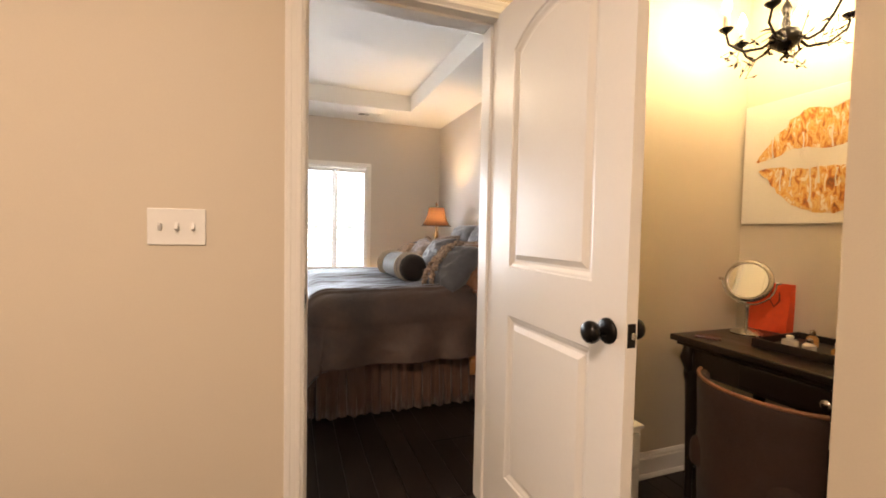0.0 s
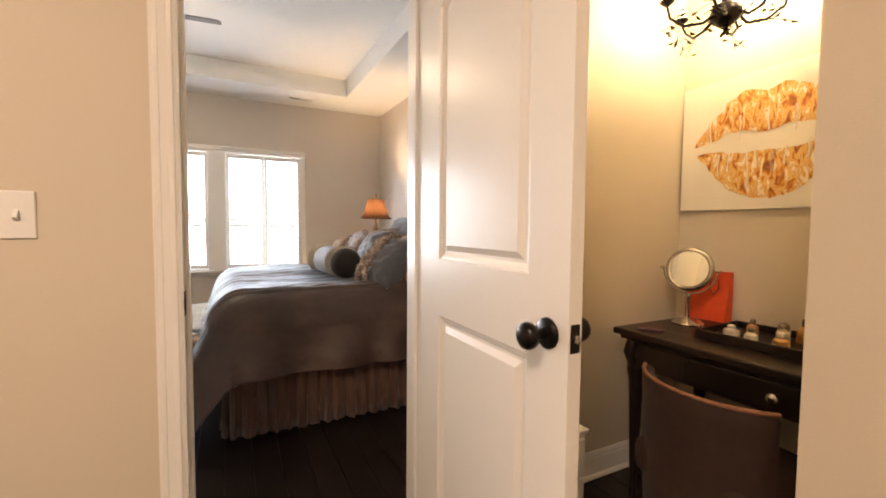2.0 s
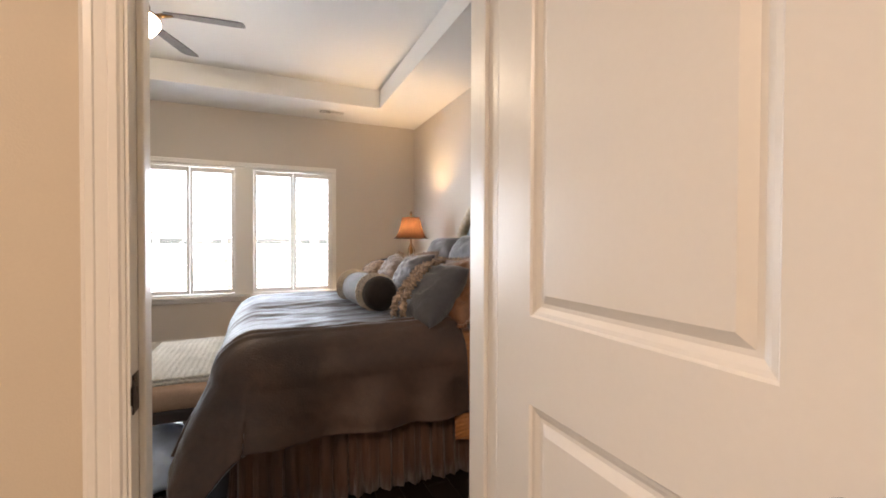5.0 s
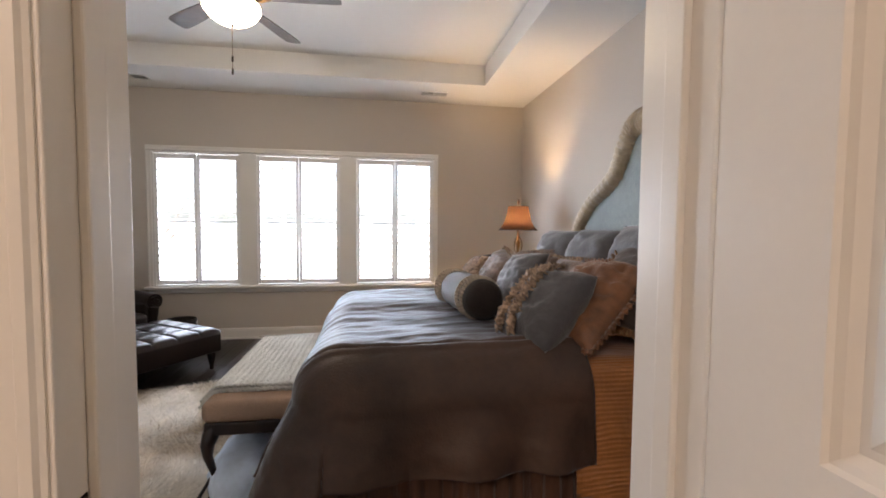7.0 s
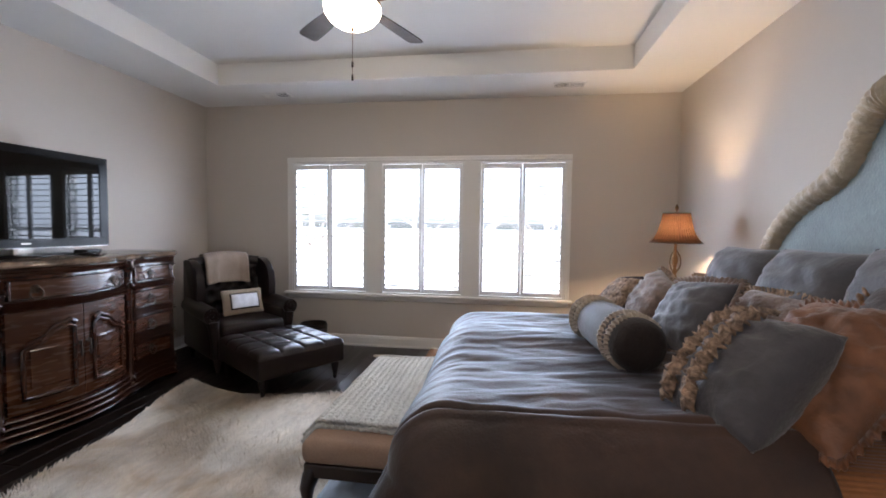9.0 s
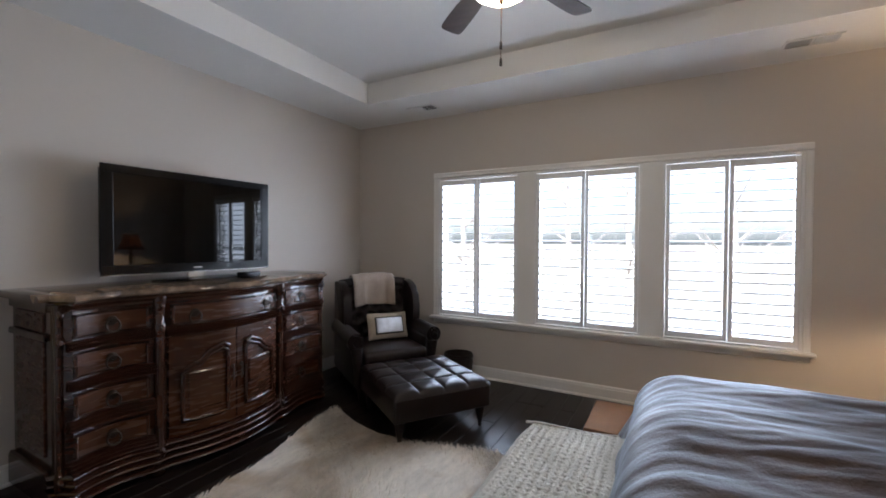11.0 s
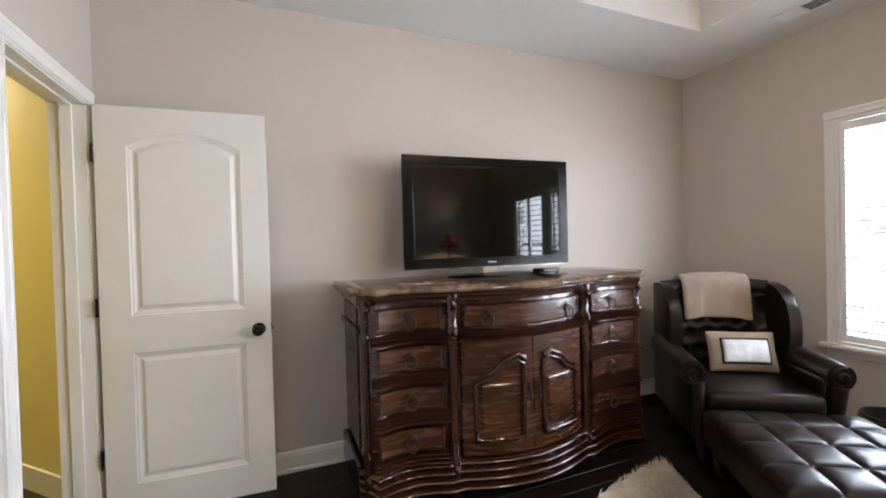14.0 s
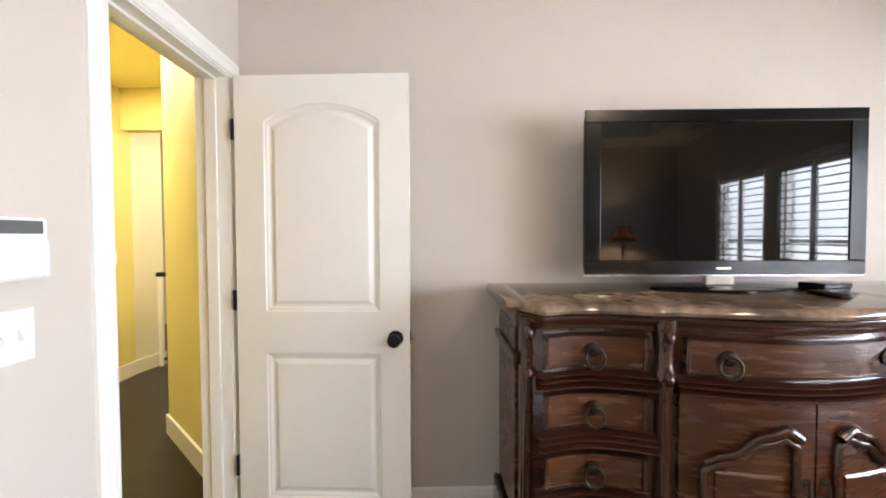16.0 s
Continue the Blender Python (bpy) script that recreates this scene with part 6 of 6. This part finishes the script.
part("cord", tube(bmesh.new(), [(-0.016, -0.05, 0.19), (-0.024, -0.055, 0.15), (-0.026, -0.035, 0.12), (-0.024, -0.015, 0.15), (-0.016, -0.02, 0.19)], 0.0022, 6), M_DARKV, gb)

tray = thing("tray", pose(2.33, 1.02, 0.735, 0, 0, 3), "black lacquered tray full of perfume bottles", "tray")
part("tray_floor", boxed(-0.15, 0.15, -0.33, 0.33, 0.0, 0.008, 0.002), M_EBONY, tray)
for a, b, c, d in ((-0.16, -0.148, -0.34, 0.34), (0.148, 0.16, -0.34, 0.34), (-0.148, 0.148, -0.34, -0.328), (-0.148, 0.148, 0.328, 0.34)):
    part("rim", boxed(a, b, c, d, 0.0, 0.035, 0.003), M_EBONY, tray)


def bottle(x, y, r, h, mat, cap_mat, label, square=False):
    b = thing("perfume_bottle", pose(x, y, 0.7435, 0, 0, 20), label, "bottle", "bottles on the tray")
    if square:
        part("glass", boxed(-r, r, -r * 0.6, r * 0.6, 0, h, 0.005), mat, b)
    else:
        part("glass", lathe(bmesh.new(), [(0, 0), (r, 0), (r * 1.05, h * 0.2), (r, h * 0.75), (r * 0.6, h * 0.95), (r * 0.35, h), (0, h)], 18), mat, b, smooth=40)
    part("cap", lathe(bmesh.new(), [(0, h), (r * 0.42, h), (r * 0.5, h * 1.15), (r * 0.48, h * 1.4), (r * 0.2, h * 1.5), (0, h * 1.5)], 16), cap_mat, b, smooth=40)


bottle(2.29, 1.29, 0.028, 0.028, M_CLEARB, M_CANVAS, "small jar with a white lid")
bottle(2.36, 1.25, 0.020, 0.045, M_PERFUME, M_STEEL, "small amber perfume bottle")
bottle(2.25, 1.20, 0.022, 0.035, M_CLEARB, M_STEEL, "small clear perfume bottle")
bottle(2.30, 1.12, 0.034, 0.055, M_CLEARB, M_STEEL, "squat clear perfume bottle", True)
bottle(2.24, 1.10, 0.024, 0.04, M_PERFUME, M_CANVAS, "small amber perfume bottle")
bottle(2.36, 1.02, 0.034, 0.065, M_PERFUME, M_TVBODY, "amber bottle with a black ball stopper", True)
bottle(2.41, 1.10, 0.026, 0.06, M_PERFUME, M_BRASS, "amber perfume bottle with a gold cap")
bottle(2.38, 0.90, 0.030, 0.075, M_PERFUME, M_BRASS, "amber perfume bottle with a gold cap")
bottle(2.28, 0.96, 0.022, 0.04, M_CLEARB, M_STEEL, "small clear perfume bottle")
bottle(2.30, 0.84, 0.030, 0.05, M_TVBODY, M_TVBODY, "dark glass perfume bottle on the tray")
bottle(2.26, 0.75, 0.028, 0.06, M_PERFUME, M_STEEL, "amber perfume bottle with a steel cap")
cr = thing("card_case", pose(2.10, 1.50, 0.735, 0, 0, 35), "small dark red card case on the desk", "case")
part("cover", boxed(-0.03, 0.03, -0.05, 0.05, 0.0, 0.010, 0.003), material("dark_red_leather", (0.06, 0.018, 0.014), 0.4), cr)
part("flap", boxed(-0.028, 0.028, -0.015, 0.045, 0.0095, 0.0125, 0.001), material("dark_red_leather_flap", (0.075, 0.022, 0.017), 0.4), cr)

# painting of lips on a stretched canvas
pt = thing("painting", pose(2.60, 1.34, 1.546), "stretched canvas painted with large gold and rust lips", "painting")
part("canvas", boxed(-0.024, 0.0, -0.37, 0.37, -0.298, 0.298, 0.003), M_CANVAS, pt)
face = Matrix(((0, 0, -1, -0.0243), (1, 0, 0, 0), (0, 1, 0, 0), (0, 0, 0, 1)))


def ragged(pts, n, amount, seed):
    out = []
    for k, (a, b) in enumerate(smooth_line(pts + [pts[0]], n)[:-1]):
        out.append((a + amount * noise.noise(Vector((a * 30, b * 30, seed))), b + amount * noise.noise(Vector((a * 30, b * 30, seed + 4)))))
    return out


upper = [(0.31, 0.012), (0.25, 0.09), (0.16, 0.18), (0.07, 0.225), (0.0, 0.205), (-0.07, 0.225), (-0.16, 0.18), (-0.25, 0.09), (-0.31, 0.012), (-0.22, 0.02), (-0.12, 0.055), (-0.03, 0.035), (0.03, 0.035), (0.12, 0.055), (0.22, 0.02)]
lower = [(0.29, -0.03), (0.19, -0.03), (0.09, -0.05), (0.0, -0.045), (-0.09, -0.05), (-0.19, -0.03), (-0.29, -0.03), (-0.22, -0.13), (-0.12, -0.22), (0.0, -0.25), (0.12, -0.22), (0.22, -0.13)]
part("upper_lip", prism(bmesh.new(), ragged(upper, 5, 0.012, 1), face, 0.0015), M_LIPS, pt, "gold and rust brushed paint")
part("lower_lip", prism(bmesh.new(), ragged(lower, 5, 0.012, 9), face, 0.0015), M_LIPS, pt, "gold and rust brushed paint")
random.seed(8)
for k in range(13):
    y, z0, ln = -0.22 + 0.037 * k + random.uniform(-0.01, 0.01), random.uniform(-0.06, -0.02) if k % 3 else 0.12, random.uniform(0.06, 0.15)
    ln = min(ln, 0.10 if abs(y) > 0.16 else 0.16)
    part("paint_run", tube(bmesh.new(), [(-0.0262, y + 0.003 * math.sin(j + k), z0 - ln * j / 5) for j in range(6)], [0.0042, 0.0032, 0.0028, 0.0028, 0.0034, 0.0046], 6), M_CANVAS, pt, "pale run of paint")

# chandelier with leafy iron branches
CXY = (2.23, 1.33)
ch = thing("chandelier", pose(*CXY, 0), "small dark iron chandelier with leaves and candle bulbs", "chandelier")
part("canopy", lathe(bmesh.new(), [(0, ZC - 0.001), (0.055, ZC - 0.001), (0.05, ZC - 0.02), (0.012, ZC - 0.035)], 20), M_BLACK, ch, smooth=50)
part("rod", tube(bmesh.new(), [(0, 0, ZC - 0.03), (0, 0, 2.10)], 0.005, 8), M_BLACK, ch)
part("hub", lathe(bmesh.new(), [(0, 1.925), (0.02, 1.93), (0.048, 1.955), (0.055, 1.98), (0.045, 2.005), (0.02, 2.02), (0.014, 2.07), (0.022, 2.09), (0.01, 2.12)], 20), M_BLACK, ch, smooth=50)
part("finial", tube(bmesh.new(), [(0.012 * math.sin(k), 0.012 * math.cos(k), 1.932 - 0.006 * k) for k in range(7)], 0.005, 6), M_BLACK, ch)
random.seed(12)
for k in range(6):
    a = math.radians(60 * k + 20)
    ca, sa = math.cos(a), math.sin(a)
    pts = [(r * ca - w * sa, r * sa + w * ca, z) for r, w, z in ((0.03, 0, 1.985), (0.08, 0.015, 1.945), (0.14, 0.0, 1.945), (0.19, -0.012, 1.985), (0.205, 0.0, 2.03))]
    arm = part("arm", tube(bmesh.new(), pts, [0.007, 0.006, 0.0055, 0.005, 0.005], 7), M_BLACK, ch, smooth=60)
    part("cup", lathe(bmesh.new(), [(0.006, 2.025), (0.026, 2.04), (0.028, 2.045), (0.012, 2.047), (0.012, 2.05)], 14, pose(0.205 * ca, 0.205 * sa, 0)), M_BLACK, arm, smooth=50)
    part("candle", lathe(bmesh.new(), [(0.011, 2.045), (0.011, 2.105), (0.0, 2.106)], 12, pose(0.205 * ca, 0.205 * sa, 0)), M_CANVAS, arm)
    part("bulb", lathe(bmesh.new(), [(0.006, 2.105), (0.015, 2.125), (0.016, 2.14), (0.008, 2.165), (0.0, 2.18)], 12, pose(0.205 * ca, 0.205 * sa, 0)), M_BULB, arm, "lit candle bulb", smooth=60)
    leaves = bmesh.new()
    for j in range(9):
        s = random.uniform(0.2, 1.25)
        o = Vector((ca * 0.20 * s + random.gauss(0, 0.02), sa * 0.20 * s + random.gauss(0, 0.02), 1.955 + random.gauss(0, 0.030)))
        d = Vector((random.gauss(0, 1), random.gauss(0, 1), random.gauss(0, 0.5))).normalized()
        e = d.cross(Vector((0.1, 0.2, 1))).normalized()
        up = d.cross(e) * 0.003
        v = [leaves.verts.new(o + q) for q in (Vector(), d * 0.012 + e * 0.008 + up, d * 0.028, d * 0.012 - e * 0.008 + up)]
        leaves.faces.new(v)
        tube(leaves, [o, o - d * 0.02, Vector((ca * 0.18 * s, sa * 0.18 * s, 1.95))], 0.0012, 4)
    thicken(part("leaves", leaves, M_BLACK, arm), 0.0012)

# chair at the desk: a curved suede back with piping
vc = thing("vanity_chair", pose(1.97, 1.13, 0, 0, 0, -7), "taupe suede chair with a curved back", "chair")


def back_arc(n, r, z, squash=1.0):
    return [(-r * math.cos(a) * 0.85, r * 0.98 * math.sin(a), z) for a in (math.radians(-62 + 124 * k / n) for k in range(n + 1))]


bm = bmesh.new()
rings = []
for r, z in ((0.250, 0.16), (0.256, 0.30), (0.260, 0.45), (0.266, 0.60), (0.268, 0.645), (0.260, 0.660), (0.242, 0.662), (0.228, 0.65), (0.220, 0.60), (0.212, 0.42), (0.208, 0.16)):
    rings.append([bm.verts.new(p) for p in back_arc(26, r, z)])
for a, b in zip(rings, rings[1:] + rings[:1]):
    for k in range(26):
        bm.faces.new([a[k], a[k + 1], b[k + 1], b[k]])
bm.faces.new([r[0] for r in rings])
bm.faces.new([r[-1] for r in rings])
part("backrest", bm, M_TAUPE, vc, "curved taupe suede back", smooth=50)
part("piping", tube(bmesh.new(), [(x, y, 0.662) for x, y, z in back_arc(26, 0.262, 0)], 0.007, 8), M_PIPING, vc, "tan piping", smooth=60)
part("seat", boxed(-0.19, 0.24, -0.20, 0.20, 0.30, 0.43, 0.04, 4), M_TAUPE, vc, smooth=50)
for x in (-0.14, 0.19):
    for y in (-0.15, 0.15):
        part("leg", lathe(bmesh.new(), [(0.014, 0), (0.022, 0.31)], 10, pose(x, y, 0)), M_EBONY, vc)

du = thing("drawer_unit", pose(1.50, 1.545, 0), "small white drawer unit beside the desk", "drawer unit")
part("carcass", boxed(-0.14, 0.14, -0.14, 0.14, 0.0, 0.44, 0.004), M_PLASTIC, du)
part("top", boxed(-0.148, 0.148, -0.15, 0.145, 0.441, 0.455, 0.004), M_PLASTIC, du)
for k in range(3):
    z = 0.02 + 0.14 * k
    d = part("drawer", boxed(-0.13, 0.13, -0.150, -0.139, z, z + 0.125, 0.004), M_PLASTIC, du)
    part("knob", lathe(bmesh.new(), [(0, 0), (0.006, 0), (0.011, 0.012), (0, 0.018)], 12, pose(0, -0.15, z + 0.065, 90)), M_PLASTIC, d, smooth=50)


# ---- floor boards, last ----
def boards(name, x0, x1, y0, y1, width, length, label, seed):
    random.seed(seed)
    f = thing(name, pose(0, 0, 0), label, "floor", kind="structure")
    shapes = {}

    def shape(w, ln):
        key = (round(w, 4), round(ln, 4))
        if key not in shapes:
            bm = bmesh.new()
            g, r = 0.0007, 0.0022
            lo = [bm.verts.new(p) for p in ((g, g, -0.011), (w - g, g, -0.011), (w - g, ln - g, -0.011), (g, ln - g, -0.011))]
            md = [bm.verts.new(p) for p in ((g, g, -r), (w - g, g, -r), (w - g, ln - g, -r), (g, ln - g, -r))]
            hi = [bm.verts.new(p) for p in ((g + r, g + r, 0), (w - g - r, g + r, 0), (w - g - r, ln - g - r, 0), (g + r, ln - g - r, 0))]
            for a, b in ((lo, md), (md, hi)):
                for k in range(4):
                    bm.faces.new([a[k], a[(k + 1) % 4], b[(k + 1) % 4], b[k]])
            bm.faces.new(hi)
            me = bpy.data.meshes.new("board")
            bmesh.ops.recalc_face_normals(bm, faces=bm.faces[:])
            bm.to_mesh(me)
            bm.free()
            me.materials.append(M_FLOOR)
            shapes[key] = me
        return shapes[key]

    n = round((x1 - x0) / width)
    w = (x1 - x0) / n
    for i in range(n):
        y = y0
        ln = random.choice((0.5, 0.9, 1.3, 1.7))
        while y < y1 - 1e-6:
            if y1 - y - ln < 0.3:
                ln = y1 - y
            ob = new("board", shape(w, ln))
            ob.location = (x0 + i * w, y, 0)
            ob.parent = f
            y += ln
            ln = length


boards("floor", XW, XE, YS, YN, 0.125, 1.7, "dark espresso wood floor boards", 3)
boards("floor_bath", -1.6, 2.6, -1.75, YS - 0.001, 0.125, 1.7, "dark wood bathroom floor boards", 5)
